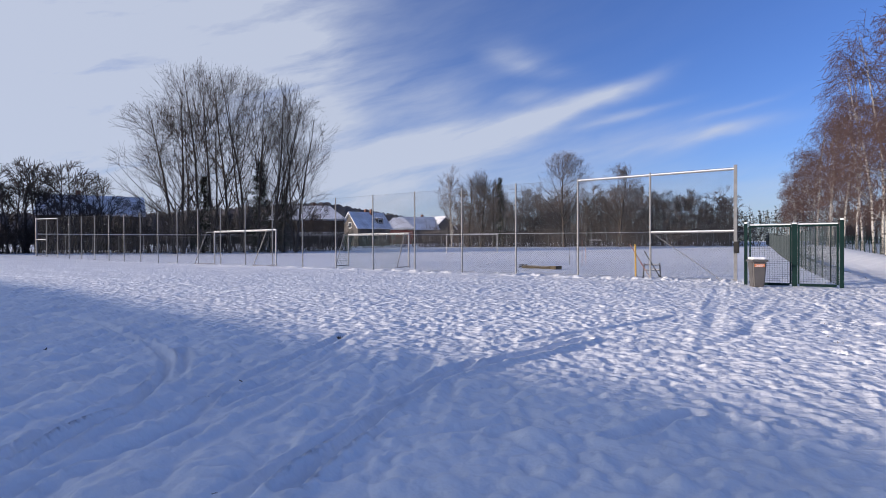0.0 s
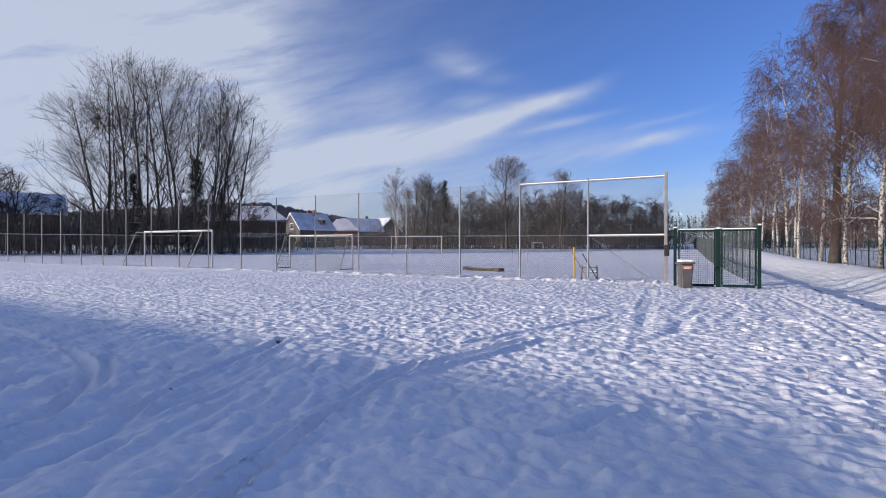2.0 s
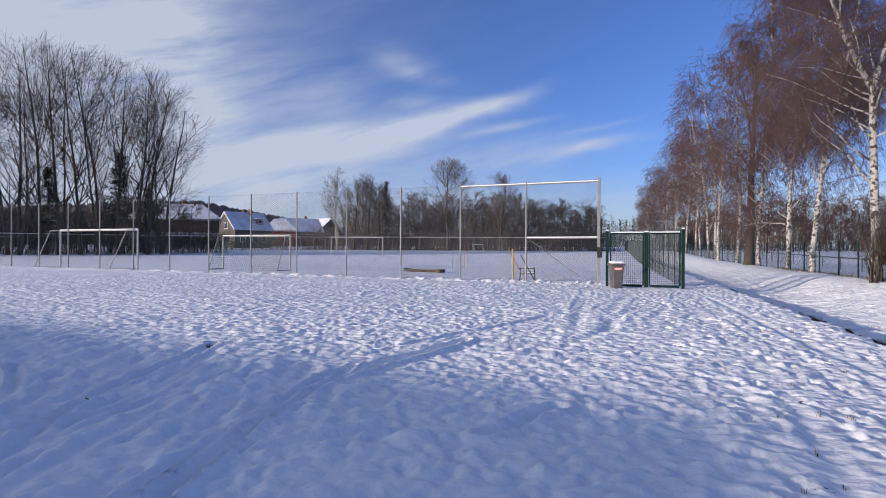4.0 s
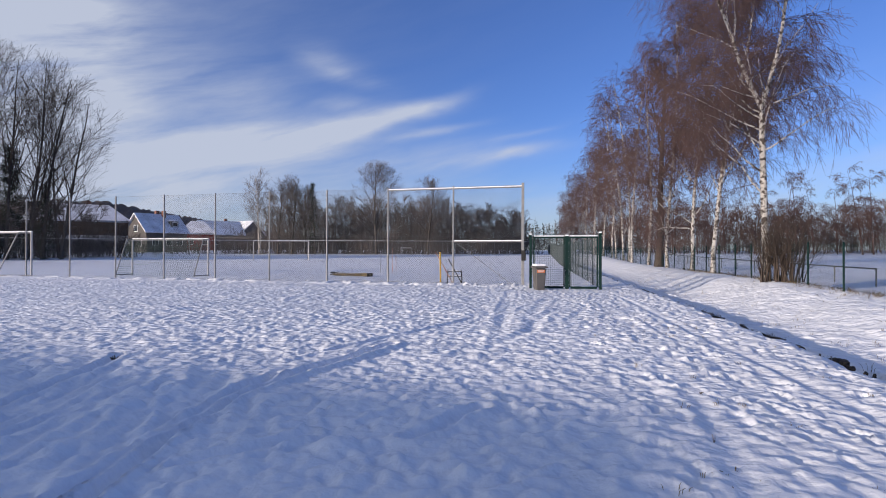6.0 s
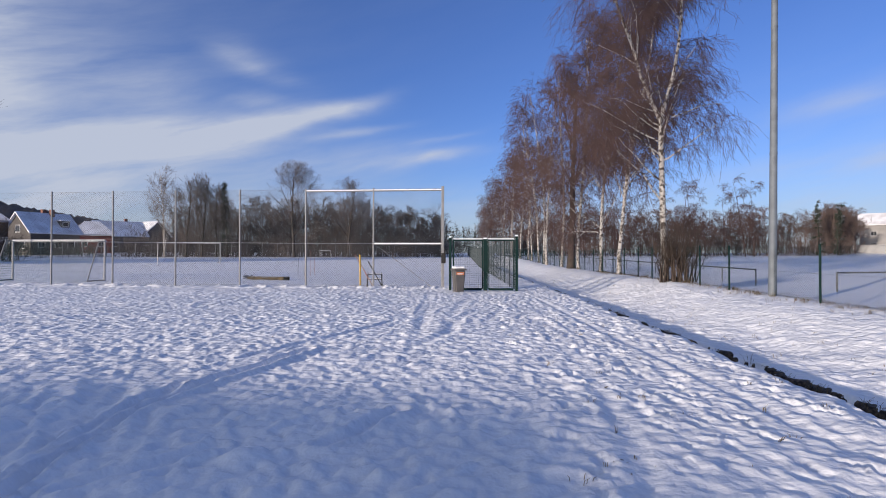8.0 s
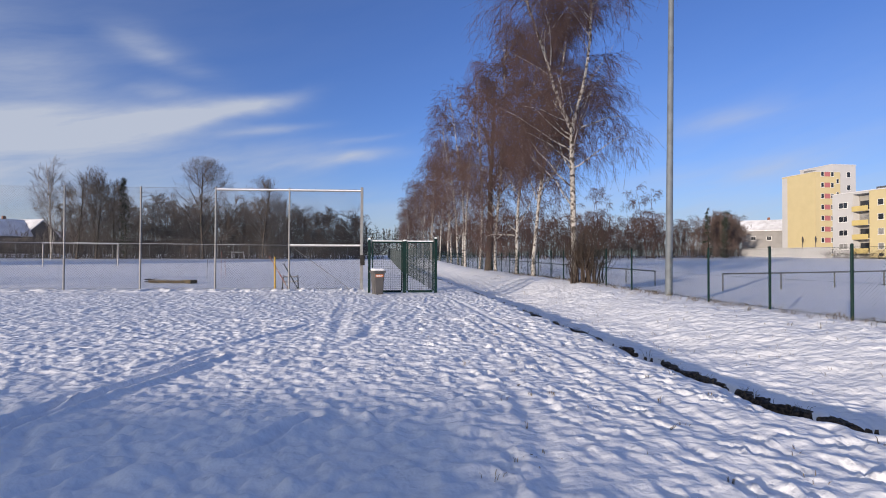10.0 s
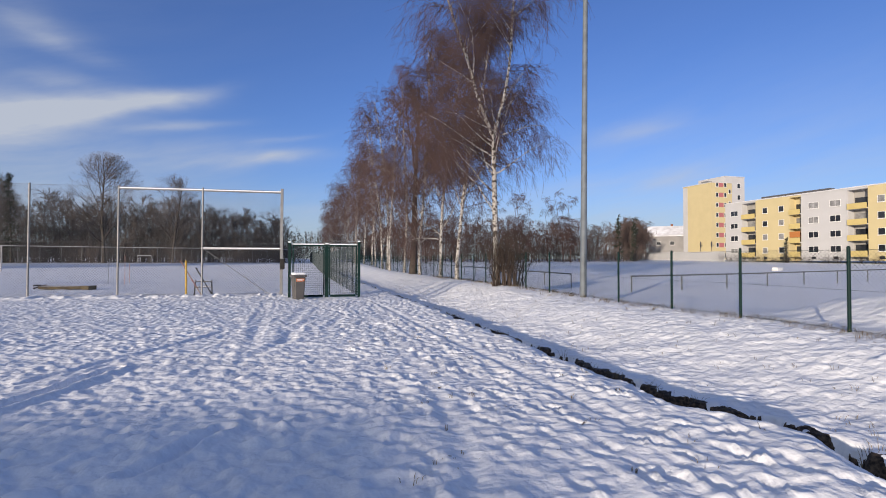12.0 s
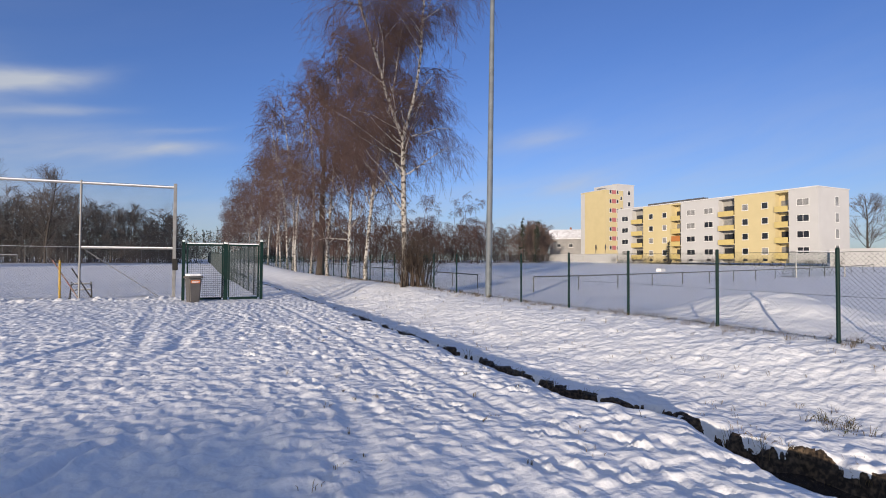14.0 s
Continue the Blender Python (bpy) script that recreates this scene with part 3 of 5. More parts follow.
def gate_leaf(name, x0, x1, y):
    g = thing(name, "closed green steel gate leaf with bar mesh and snow on top", "gate", "leaves of the green gate", at=pose(x0, y, 0))
    w = x1 - x0
    for n, b in (("stile", (0.0, -0.025, 0.08, 0.05, 0.025, 1.98)), ("stile", (w - 0.05, -0.025, 0.08, w, 0.025, 1.98)),
                 ("top_rail", (0.05, -0.025, 1.92, w - 0.05, 0.025, 1.98)), ("bottom_rail", (0.05, -0.03, 0.02, w - 0.05, 0.03, 0.10))):
        part(n, boxed(*b, bevel=0.004), GREEN, g)
    v, q = wires(bar_mat(0.05, w - 0.05, 0.10, 1.92, 0.07, 0.07, 0.003), 0.0035, 4)
    child("bar_mesh", fast_mesh("bar_mesh", v, q, MESHGREEN), g)
    part("snow_cap", boxed(0.02, -0.03, 1.982, w - 0.02, 0.03, 2.02, bevel=0.014), SNOW, g, "strip of fresh snow")
    return g


def gate_post(x, y, h, w):
    p = thing("gate_post", "dark green square steel gate post", "post", "green gate posts", at=pose(x, y, 0))
    part("shaft", boxed(-w / 2, -w / 2, -0.2, w / 2, w / 2, h, bevel=0.006), GREEN, p)
    part("snow_cap", boxed(-w / 2, -w / 2, h + 0.002, w / 2, w / 2, h + 0.05, bevel=0.02), SNOW, p, "cap of snow")
    return p


GATE_Y = 20.0
gate_post(-0.2, GATE_Y + 0.05, 2.05, 0.1)
gate_post(1.15, GATE_Y, 2.0, 0.14)
gate_post(2.35, GATE_Y - 0.1, 2.1, 0.1)
gate_leaf("gate_leaf", -0.1, 1.07, GATE_Y)
gate_leaf("gate_leaf", 1.23, 2.28, GATE_Y - 0.04)


def mesh_fence():
    f = thing("mesh_fence", "long green double-bar mesh fence beside the path", "fence")
    x = 2.35
    post = part("post", boxed(-0.02, -0.03, -0.2, 0.02, 0.03, 2.05, bevel=0.004), GREEN, f)
    panel = None
    for i in range(42):
        y = GATE_Y + 0.05 + i * 2.52
        z = ground_z(x, y)
        if i:
            child("post", post.data, f, at=pose(x, y, z))
        m = pose(x, y, z, 0, 0, 90)
        if panel is None:
            v, q = wires(bar_mat(0.0, 2.5, 0.04, 2.0, 0.05, 0.2, 0.003), 0.0016, 3)
            panel = child("mesh_panel", fast_mesh("mesh_panel", v, q, MESHGREEN), f, at=m)
        else:
            child("mesh_panel", panel.data, f, at=m)
    post.location = (x, GATE_Y + 0.05, 0)


mesh_fence()


# ---------- goals ----------
def goal(a, b, h, depth, label, r=0.05, net=True, slant=0.0):
    """A goal from foot to foot; its net hangs away to the left of a to b."""
    ax, ay = a
    bx, by = b
    w = math.hypot(bx - ax, by - ay)
    turn = math.degrees(math.atan2(by - ay, bx - ax))
    g = thing("football_goal", label, "goal", "football goals", at=pose(ax, ay, ground_z((ax + bx) / 2, (ay + by) / 2), 0, 0, turn))
    for x in (0, w):
        part("post", rod(bmesh.new(), (x, 0, -0.1), (x, 0, h), r, sides=12), GOAL, g)
        part("back_stay", rods([((x, 0, h), (x + slant * 0.4, depth * 0.35, h)), ((x + slant * 0.4, depth * 0.35, h), (x + slant, depth, 0)), ((x, 0, 0.03), (x + slant, depth, 0.03))], 0.03), STEEL, g)
    part("crossbar", rod(bmesh.new(), (-r, 0, h), (w + r, 0, h), r, sides=12), GOAL, g)
    part("snow_cap", boxed(0, -0.04, h + r - 0.01, w, 0.04, h + r + 0.03, bevel=0.012), SNOW, g, "ridge of snow")
    if net:
        s = []
        for x in np.arange(0, w + 0.01, 0.14):
            s += [[(x, depth * 0.35, h), (x, depth, 0.02)], [(x, 0, h), (x, depth * 0.35, h)]]
        for t in np.linspace(0, 1, 18):
            yy, zz = depth * (0.35 + 0.65 * t), h * (1 - t) + 0.02
            s.append([(0, yy, zz), (w, yy, zz)])
            s += [[(0, 0, zz), (0, yy, zz)], [(w, 0, zz), (w, yy, zz)]]
        v, q = wires(s, 0.005)
        child("net", fast_mesh("net", v, q, NET), g, "knotted cord net")
    return g


GOAL = material("goal_paint", (0.42, 0.42, 0.415), rough=0.5, scale=3, vary=0.15, fine=40, bump=0.05, depth=0.002)
NET = material("net_cord", (0.06, 0.11, 0.09), rough=0.9, scale=2, vary=0.2, fine=20, bump=0)


def turned(x, y):
    return 0.857167 * x - 0.515038 * y, 0.515038 * x + 0.857167 * y


goal((-27.9, 24.3), (-35.0, 24.6), 2.44, 0.55, "full-size white football goal with snow on its crossbar", net=False, slant=1.75)
goal((-18.55, 26.7), (-23.75, 26.95), 2.08, 1.2, "small white football goal with a dark green net", r=0.05)
goal(turned(0.5, 67.4), turned(7.1, 67.4), 2.44, 1.8, "full-size white football goal far across the pitch", net=False)


# ---------- mast ----------
def light_mast(x, y):
    m = thing("light_mast", "tall tapered grey steel floodlight mast beside the fence", "mast", at=pose(x, y, ground_z(x, y), -0.3, 0.9, 0))
    part("shaft", rod(bmesh.new(), (0, 0, -0.3), (0, 0, 16), 0.115, 0.06, sides=20), MAST, m)
    part("access_door", boxed(-0.04, -0.125, 0.6, 0.04, -0.1, 1.1, bevel=0.004), MAST, m)
    for z in (4.2, 8.0, 12.0):
        part("joint_band", rod(bmesh.new(), (0, 0, z), (0, 0, z + 0.06), 0.115 - z * 0.0034 + 0.004, sides=20), MAST, m)


light_mast(9.42, 15.6)


# ---------- chain-link fence on the bank ----------
def bank_fence():
    f = thing("bank_fence", "waist-high green chain-link fence along the snowy bank", "fence")
    ys = BANK_POSTS
    post = rod(bmesh.new(), (0, 0, -0.15), (0, 0, 1.5), 0.03, sides=10)
    rod(post, (0, 0, 1.5), (0, 0, 1.52), 0.034, 0.015, sides=10)
    first = part("post", post, GREEN, f)
    lots = []
    for i, y in enumerate(ys):
        z = ground_z(9.4, y)
        if i == 0:
            first.location = (9.4, y, z)
        else:
            child("post", first.data, f, at=pose(9.4, y, z))
            z0 = ground_z(9.4, ys[i - 1])
            if y < 45:
                lots.append(wires(chain_link((9.4, ys[i - 1]), (9.4, y), 1.42, 0.075, 0, (z + z0) / 2 + 0.03), 0.002))
            else:
                lots.append(wires(chain_link((9.4, ys[i - 1]), (9.4, y), 1.42, 0.15, 0, (z + z0) / 2 + 0.03), 0.003))
    v, q = joined(lots)
    child("chain_link_mesh", fast_mesh("chain_link_mesh", v, q, GREEN), f)
    for h in (0.06, 0.75, 1.45):
        pts = np.array([[(9.4, y, ground_z(9.4, y) + h) for y in ys]])
        child("tension_wire", fast_mesh("tension_wire", *tubes(pts, np.full(pts.shape[:2], 0.003), 4), GREEN), f)


BANK_POSTS = [float(v) for v in np.concatenate([np.arange(-12.2, 3, 2.42), np.array([4.7, 6.8, 9.1, 11.25, 13.55, 15.6, 18.0, 20.15, 22.6, 25.05, 26.95, 29.2, 31.3, 33.5]), np.arange(35.8, 110, 2.4)])]
bank_fence()


# ---------- trees ----------
def grow(pts, rad, kids, t0, t1, angle, length, n, up, wander, rng, thin=0.6, droop=0.0, taper=0.15, minrad=0.003, spread=0.3):
    """A further order of branches on those in pts; length: metres, from the height along the parent."""
    b, m, _ = pts.shape
    t = np.sort(rng.uniform(t0, t1, (b, kids)), axis=1)
    f = t * (m - 1)
    i = np.clip(f.astype(int), 0, m - 2)
    w = (f - i)[..., None]
    row = np.arange(b)[:, None]
    start = pts[row, i] * (1 - w) + pts[row, i + 1] * w
    tan = pts[row, i + 1] - pts[row, i]
    tan /= np.linalg.norm(tan, axis=2, keepdims=True) + 1e-9
    r0 = (rad[row, i] * (1 - w[..., 0]) + rad[row, i + 1] * w[..., 0]) * thin
    start, tan, r0, t = start.reshape(-1, 3), tan.reshape(-1, 3), np.maximum(r0.reshape(-1), minrad), t.reshape(-1)
    k = len(start)
    ref = rng.normal(size=(k, 3))
    side = np.cross(tan, ref)
    side /= np.linalg.norm(side, axis=1, keepdims=True) + 1e-9
    a = np.radians(angle) * (1 + spread * rng.normal(size=(k, 1)))
    d = tan * np.cos(a) + side * np.sin(a)
    ln = length(t) * rng.uniform(0.6, 1.25, k)
    seg = (ln / (n - 1))[:, None]
    out = [start]
    for j in range(1, n):
        d = d + rng.normal(size=(k, 3)) * wander
        d[:, 2] += up - droop * j / n
        d /= np.linalg.norm(d, axis=1, keepdims=True) + 1e-9
        out.append(out[-1] + d * seg)
    p = np.stack(out, 1)
    r = r0[:, None] * np.linspace(1, taper, n)[None]
    return p, np.maximum(r, minrad * 0.6)


def stem(rng, h, r, n=14, lean=0.05, bend=0.05, x=0.0, y=0.0):
    d = np.array([rng.normal() * lean, rng.normal() * lean, 1.0])
    p, out = np.array([x, y, -0.2]), []
    for j in range(n):
        out.append(p.copy())
        d = d + rng.normal(size=3) * bend * np.array([1, 1, 0.2])
        d[2] = max(d[2], 0.6)
        d /= np.linalg.norm(d)
        p = p + d * (h / (n - 1))
    rr = r * (np.linspace(1, 0.10, n) ** 0.85)
    rr[0] *= 1.35
    return np.array(out)[None], rr[None]


def put_tree(name, label, category, x, y, trunk, crown, bark, twig, group="", turn=0.0, size=1.0):
    z = ground_z(x, y)
    t = thing(name, label, category, group, at=pose(x, y, z, 0, 0, turn) @ Matrix.Scale(size, 4))
    child("trunk", fast_mesh("trunk", *trunk, bark), t)
    child("crown", fast_mesh("crown", *crown, twig), t, "crown of bare twigs")
    return t
BARK_BIRCH = material("birch_bark", (0.38, 0.365, 0.345), rough=0.8, scale=6.5, vary=0.4, fine=9, bump=0.5, depth=0.02, second=(0.055, 0.045, 0.04), edge=(0.50, 0.57))
NEEDLE = material("spruce_needles", (0.026, 0.036, 0.024), rough=0.9, scale=2, vary=0.4, fine=10, bump=0, snow=0.14)
NEEDLE_SNOW = material("snowy_needles", (0.03, 0.04, 0.03), rough=0.9, scale=2, vary=0.4, fine=10, bump=0, snow=0.35)
TWIG_WOOD = material("wood_twigs", (0.13, 0.106, 0.095), rough=0.9, scale=0.15, vary=0.4, fine=6, bump=0, second=(0.08, 0.07, 0.066), snow=0.12)
TWIG_RED = material("russet_twigs", (0.145, 0.095, 0.08), rough=0.9, scale=0.12, vary=0.3, fine=6, bump=0, second=(0.10, 0.08, 0.072))


def keep(pts, rad, h, wide, mid=0.54, tall=0.48, bow=(0.0, 0.0)):
    """Only the branches that end inside a rounded crown, which may lean over."""
    e = pts[:, -1]
    e = e - np.clip(e[:, 2:3] / h, 0, 1) ** 1.3 * np.array([bow[0], bow[1], 0.0])
    ok = (e[:, 0] ** 2 + e[:, 1] ** 2) / (wide * h) ** 2 + ((e[:, 2] / h - mid) / tall) ** 2 < 1
    return pts[ok], rad[ok]


# ---------- birch row on the bank ----------
def birch(seed, h=17.0, r=0.17, dens=1.0, fork=False, twig=0.004, kids=(9, 7, 5), far=False):
    """A birch: pale stem or stems, limbs that rise and arch over, and long twigs that hang from them."""
    rng = np.random.default_rng(seed)
    stems = []
    s, sr = stem(rng, h, r, lean=0.0 if fork else 0.03, bend=0.010 if fork else 0.035)
    if fork:
        k = 5
        stems.append((np.concatenate([s[:, :k + 1], s[:, k:k + 1] + np.array([[[0.02, 0.0, 0.4]]])], 1), np.concatenate([sr[:, :k + 1], sr[:, k:k + 1] * 0.7], 1)))
        for sx in (-2.9, 1.7):
            q, qr = stem(rng, h * 0.66, r * 0.52, n=12, lean=0.0, bend=0.05)
            lean = np.linspace(0, 1, 12)[:, None] ** 0.85 * np.array([[sx, sx * 0.3, 0]])
            stems.append((q - q[:, :1] + s[:, k:k + 1] + lean[None], qr))
    else:
        stems.append((s, sr))
    tr, cr = [], []
    for idx, (s, sr) in enumerate(stems):
        tr.append(tubes(s, sr, 10))
        if fork and idx == 0:
            l1, r1 = grow(s, sr, 17, 0.42, 0.99, 62, lambda t: 4.0 - 0.6 * t, 10, 0.09, 0.10, rng, thin=0.36, droop=0.17)
        else:
            l1, r1 = grow(s, sr, int(26 * dens), 0.13 if not fork else 0.04, 0.99, 46, lambda t: 3.7 - 1.6 * t if fork else h * (0.28 - 0.19 * t), 6 if far else 9, 0.06, 0.09, rng, thin=0.40, droop=0.19)
        if fork:
            l1, r1 = keep(l1, r1, h, 0.24, 0.6, 0.55)
        tr.append(tubes(l1, r1, 3 if far else 5))
        l2, r2 = grow(l1, r1, kids[0], 0.12, 1.0, 48, lambda t: h * 0.085 * (1.15 - 0.5 * t), 4 if far else 7, 0.0, 0.14, rng, thin=0.5, droop=0.19, minrad=twig * 1.3)
        l3, r3 = grow(l2, r2, kids[1], 0.15, 1.0, 42, lambda t: 1.1 + 0 * t, 3 if far else 5, -0.03, 0.13, rng, thin=0.7, droop=0.48, minrad=twig)
        l4, r4 = grow(l3, r3, kids[2], 0.15, 1.0, 38, lambda t: 0.75 + 0 * t, 2, -0.55, 0.15, rng, thin=0.85, droop=0.4, minrad=twig, taper=0.5)
        cr += [tubes(l2, r2, 3), tubes(l3, r3, 3), tubes(l4, r4, 3)]
    return joined(tr), joined(cr)


def put(name, label, category, x, y, made, bark, twig, group="", turn=0.0, size=1.0, sink=0.0):
    return put_tree(name, label, category, x, y, made[0], made[1], bark, twig, group, turn, size)


BIRCH_LABEL = "tall bare birch with white bark and hanging red-brown twigs"
put("birch_tree", "big forked birch with white bark and drooping russet twigs", "tree", 9.0, 22.5, birch(21, 18.5, 0.15, dens=1.3, fork=True, twig=0.0052, kids=(8, 6, 4)), BARK_BIRCH, TWIG_BIRCH, "birch row", turn=-23)
kinds = [birch(30 + i, 17.0 + i * 0.4, 0.125, dens=1.65, twig=0.0085, kids=(8, 6, 4)) for i in range(3)]
near = [put("birch_tree", BIRCH_LABEL, "tree", x, y, kinds[i % 3], BARK_BIRCH, TWIG_BIRCH, "birch row", turn=i * 77)
        for i, (x, y) in enumerate(((9.45, 30.3), (9.6, 34.7), (9.4, 40.2)))]
far_kinds = [birch(50 + i, 17.5 + i, 0.13, dens=0.9, twig=0.016, kids=(6, 4, 2), far=True) for i in range(3)]
far = [put("birch_tree", BIRCH_LABEL, "tree", x, y, far_kinds[i], BARK_BIRCH, TWIG_BIRCH, "birch row", turn=i * 77)
       for i, (x, y) in enumerate(((9.5, 47.2), (9.3, 54.0), (9.6, 57.6)))]
rng = random.Random(5)
y = 62.0
i = 0
while y < 205:
    x = 9.4 + rng.uniform(-0.5, 0.9)
    copy_thing(far[i % 3], pose(x, y, ground_z(x, y), 0, 0, rng.uniform(0, 360)) @ Matrix.Scale(rng.uniform(0.9, 1.12), 4))
    y += rng.uniform(4.2, 7.5) if y < 120 else rng.uniform(8, 12)
    i += 1


def broad(seed, h, r, limbs=22, kids=(9, 8), wide=0.27, low=0.14, fine=0.014, angle=33, far=False, leaders=1, bow=(0.0, 0.0), mid=0.54, tall=0.48):
    """A bare broadleaf tree: straight stems, rising limbs and fine twigs out to a domed edge."""
    rng = np.random.default_rng(seed)
    stems = [stem(rng, h * (0.95 - 0.1 * k), r * (1 - 0.25 * k), n=8 if far else 12, lean=0.03 + 0.10 * k, bend=0.03) for k in range(leaders)]
    s, sr = np.concatenate([a for a, _ in stems]) if not far or leaders == 1 else stems[0][0], np.concatenate([a for _, a in stems])
    rise = np.clip(s[..., 2:3] / h, 0, 1) ** 1.3
    s = s + rise * np.array([bow[0], bow[1], 0.0])
    l1, r1 = grow(s, sr, limbs, low, 0.96, angle, lambda t: h * (0.56 - 0.43 * t), 4 if far else 8, 0.045, 0.08, rng, thin=0.42 if far else 0.5, taper=0.12, minrad=fine * 1.5)
    l1, r1 = keep(l1, r1, h, wide * 1.03, mid, tall, bow)
    l2, r2 = keep(*grow(l1, r1, kids[0], 0.18, 1.0, 34, lambda t: h * 0.19 * (1.15 - 0.7 * t), 2 if far else 4, 0.03, 0.06, rng, thin=0.5, minrad=fine * 1.2), h, wide, mid, tall, bow)
    l3, r3 = keep(*grow(l2, r2, kids[1], 0.12, 1.0, 36, lambda t: h * 0.085 * (1.15 - 0.5 * t), 2 if far else 3, 0.03, 0.08, rng, thin=0.65, minrad=fine * 0.8, taper=0.4), h, wide, mid, tall, bow)
    return joined([tubes(s, sr, 6 if far else 9), tubes(l1, r1, 3 if far else 5)]), joined([tubes(l2, r2, 3), tubes(l3, r3, 3)])


# a darker trunk among the birches
put("alder_tree", "bare tree with a dark straight trunk among the birches", "tree", 9.3, 42.4, broad(61, 17, 0.3, limbs=20, kids=(8, 6), wide=0.22), BARK_DARK, TWIG_BIRCH)


# ---------- shrubs ----------
def shrub(seed, h, n, spread, r=0.012, kids=5, fine=0.004, lean=0.22):
    rng = np.random.default_rng(seed)
    tr, cr = [], []
    for _ in range(n):
        a, d = rng.uniform(0, 6.28), rng.uniform(0, spread * 0.4)
        s, sr = stem(rng, h * rng.uniform(0.5, 1.0), r, n=5, lean=lean, bend=0.10, x=math.cos(a) * d, y=math.sin(a) * d)
        l1, r1 = grow(s, sr, kids, 0.2, 1.0, 35, lambda t: h * 0.35 * (1.1 - 0.6 * t), 3, 0.08, 0.12, rng, thin=0.6, minrad=fine)
        l2, r2 = grow(l1, r1, kids, 0.1, 1.0, 35, lambda t: h * 0.16 + 0 * t, 2, 0.05, 0.15, rng, thin=0.7, minrad=fine * 0.8)
        tr.append(tubes(s, sr, 4))
        cr += [tubes(l1, r1, 3), tubes(l2, r2, 3)]
    return joined(tr), joined(cr)


TWIG_SHRUB = material("shrub_twigs", (0.075, 0.056, 0.046), rough=0.9, scale=2, vary=0.4, fine=12, bump=0)
put("bush", "leafless brown bush at the foot of a birch", "bush", 9.35, 21.9, shrub(71, 2.9, 72, 1.9, r=0.024, kids=4, fine=0.0055, lean=0.09), TWIG_SHRUB, TWIG_SHRUB)


# ---------- tall trees left of the pitch ----------
LEFT = ((-64.0, 39.2, 19.5, 36), (-63.4, 40.0, 23, 34), (-62.4, 41.6, 25, 30), (-61.4, 43.0, 25.5, 28), (-60.2, 44.6, 26, 28), (-59.0, 46.0, 25.5, 28), (-57.9, 47.4, 24.5, 28),
        (-56.8, 48.7, 24, 30), (-55.9, 49.9, 22.5, 33), (-54.8, 51.2, 20, 36))
for i, (x, y, h, lean) in enumerate(LEFT):
    side = (i - 4.5) / 4.5 * 3.0
    put("bare_tree", "tall bare broadleaf tree with a dark fan of branches", "tree", x, y,
        broad(80 + i, h, 0.19, limbs=16 if i % 2 else 28, kids=(7, 7), wide=0.34, low=0.08, fine=0.0145, angle=lean + 8, leaders=1 + i % 2, mid=0.5, tall=0.51, bow=(side * 0.6, side * 0.8)), BARK_DARK, TWIG_DARK, "tall trees by the pitch")


def spruce(seed, h, wide=0.18, whorls=34, r=0.16, fine=0.03, twigs=7):
    rng = np.random.default_rng(seed)
    s, sr = stem(rng, h, r, lean=0.0, bend=0.01)
    l1, r1 = grow(s, sr, whorls * 5, 0.06, 0.99, 92, lambda t: h * wide * (1.04 - t), 4, -0.06, 0.04, rng, thin=0.25, spread=0.08, minrad=0.012)
    l2, r2 = grow(l1, r1, twigs, 0.1, 1.0, 50, lambda t: h * wide * 0.30 * (1.1 - 0.5 * t), 2, -0.15, 0.06, rng, thin=0.9, minrad=fine, taper=0.5)
    return tubes(s, sr, 7), joined([tubes(l1, r1, 3), tubes(l2, r2, 3)])


for i, (x, y, h) in enumerate(((-58.9, 48.3, 13.2), (-63.0, 42.6, 10.5), (-56.4, 50.6, 9.0), (-40.6, 89.5, 13.5))):
    put("spruce_tree", "dark narrow spruce with a little snow on it", "tree", x, y, spruce(100 + i, h, wide=0.22 if i < 3 else 0.15, whorls=36, fine=0.032, twigs=9), BARK_DARK, NEEDLE, "spruces")

# round trees beyond the far end of the pitch
put("bare_tree", "slender bare birch beyond the end of the pitch", "tree", -49.4, 85.5, broad(114, 16.0, 0.14, limbs=60, kids=(8, 7), wide=0.25, low=0.04, fine=0.018, angle=44, far=True, mid=0.5, tall=0.52), BARK_BIRCH, TWIG_WOOD, "trees beyond the pitch")
for i, (x, y, h) in enumerate(((-46.6, 87.0, 14.0), (-44.6, 88.5, 15.0), (-42.8, 90, 13.5))):
    put("bare_tree", "slender bare tree beyond the end of the pitch", "tree", x, y, broad(110 + i, h, 0.16, limbs=60, kids=(8, 7), wide=0.25, low=0.04, fine=0.02, angle=44, far=True, mid=0.48, tall=0.54), BARK_DARK, TWIG_WOOD, "trees beyond the pitch", turn=i * 90)
put("bare_tree", "round-crowned bare tree standing over the wood", "tree", -29.6, 92.5, broad(124, 17.5, 0.25, limbs=40, kids=(9, 8), wide=0.37, low=0.2, fine=0.015, angle=44), BARK_DARK, TWIG_WOOD)
put("bare_tree", "smaller round-crowned bare tree in the wood", "tree", -20.5, 96, broad(121, 15.0, 0.2, limbs=36, kids=(9, 8), wide=0.35, low=0.2, fine=0.015, angle=42), BARK_DARK, TWIG_WOOD)


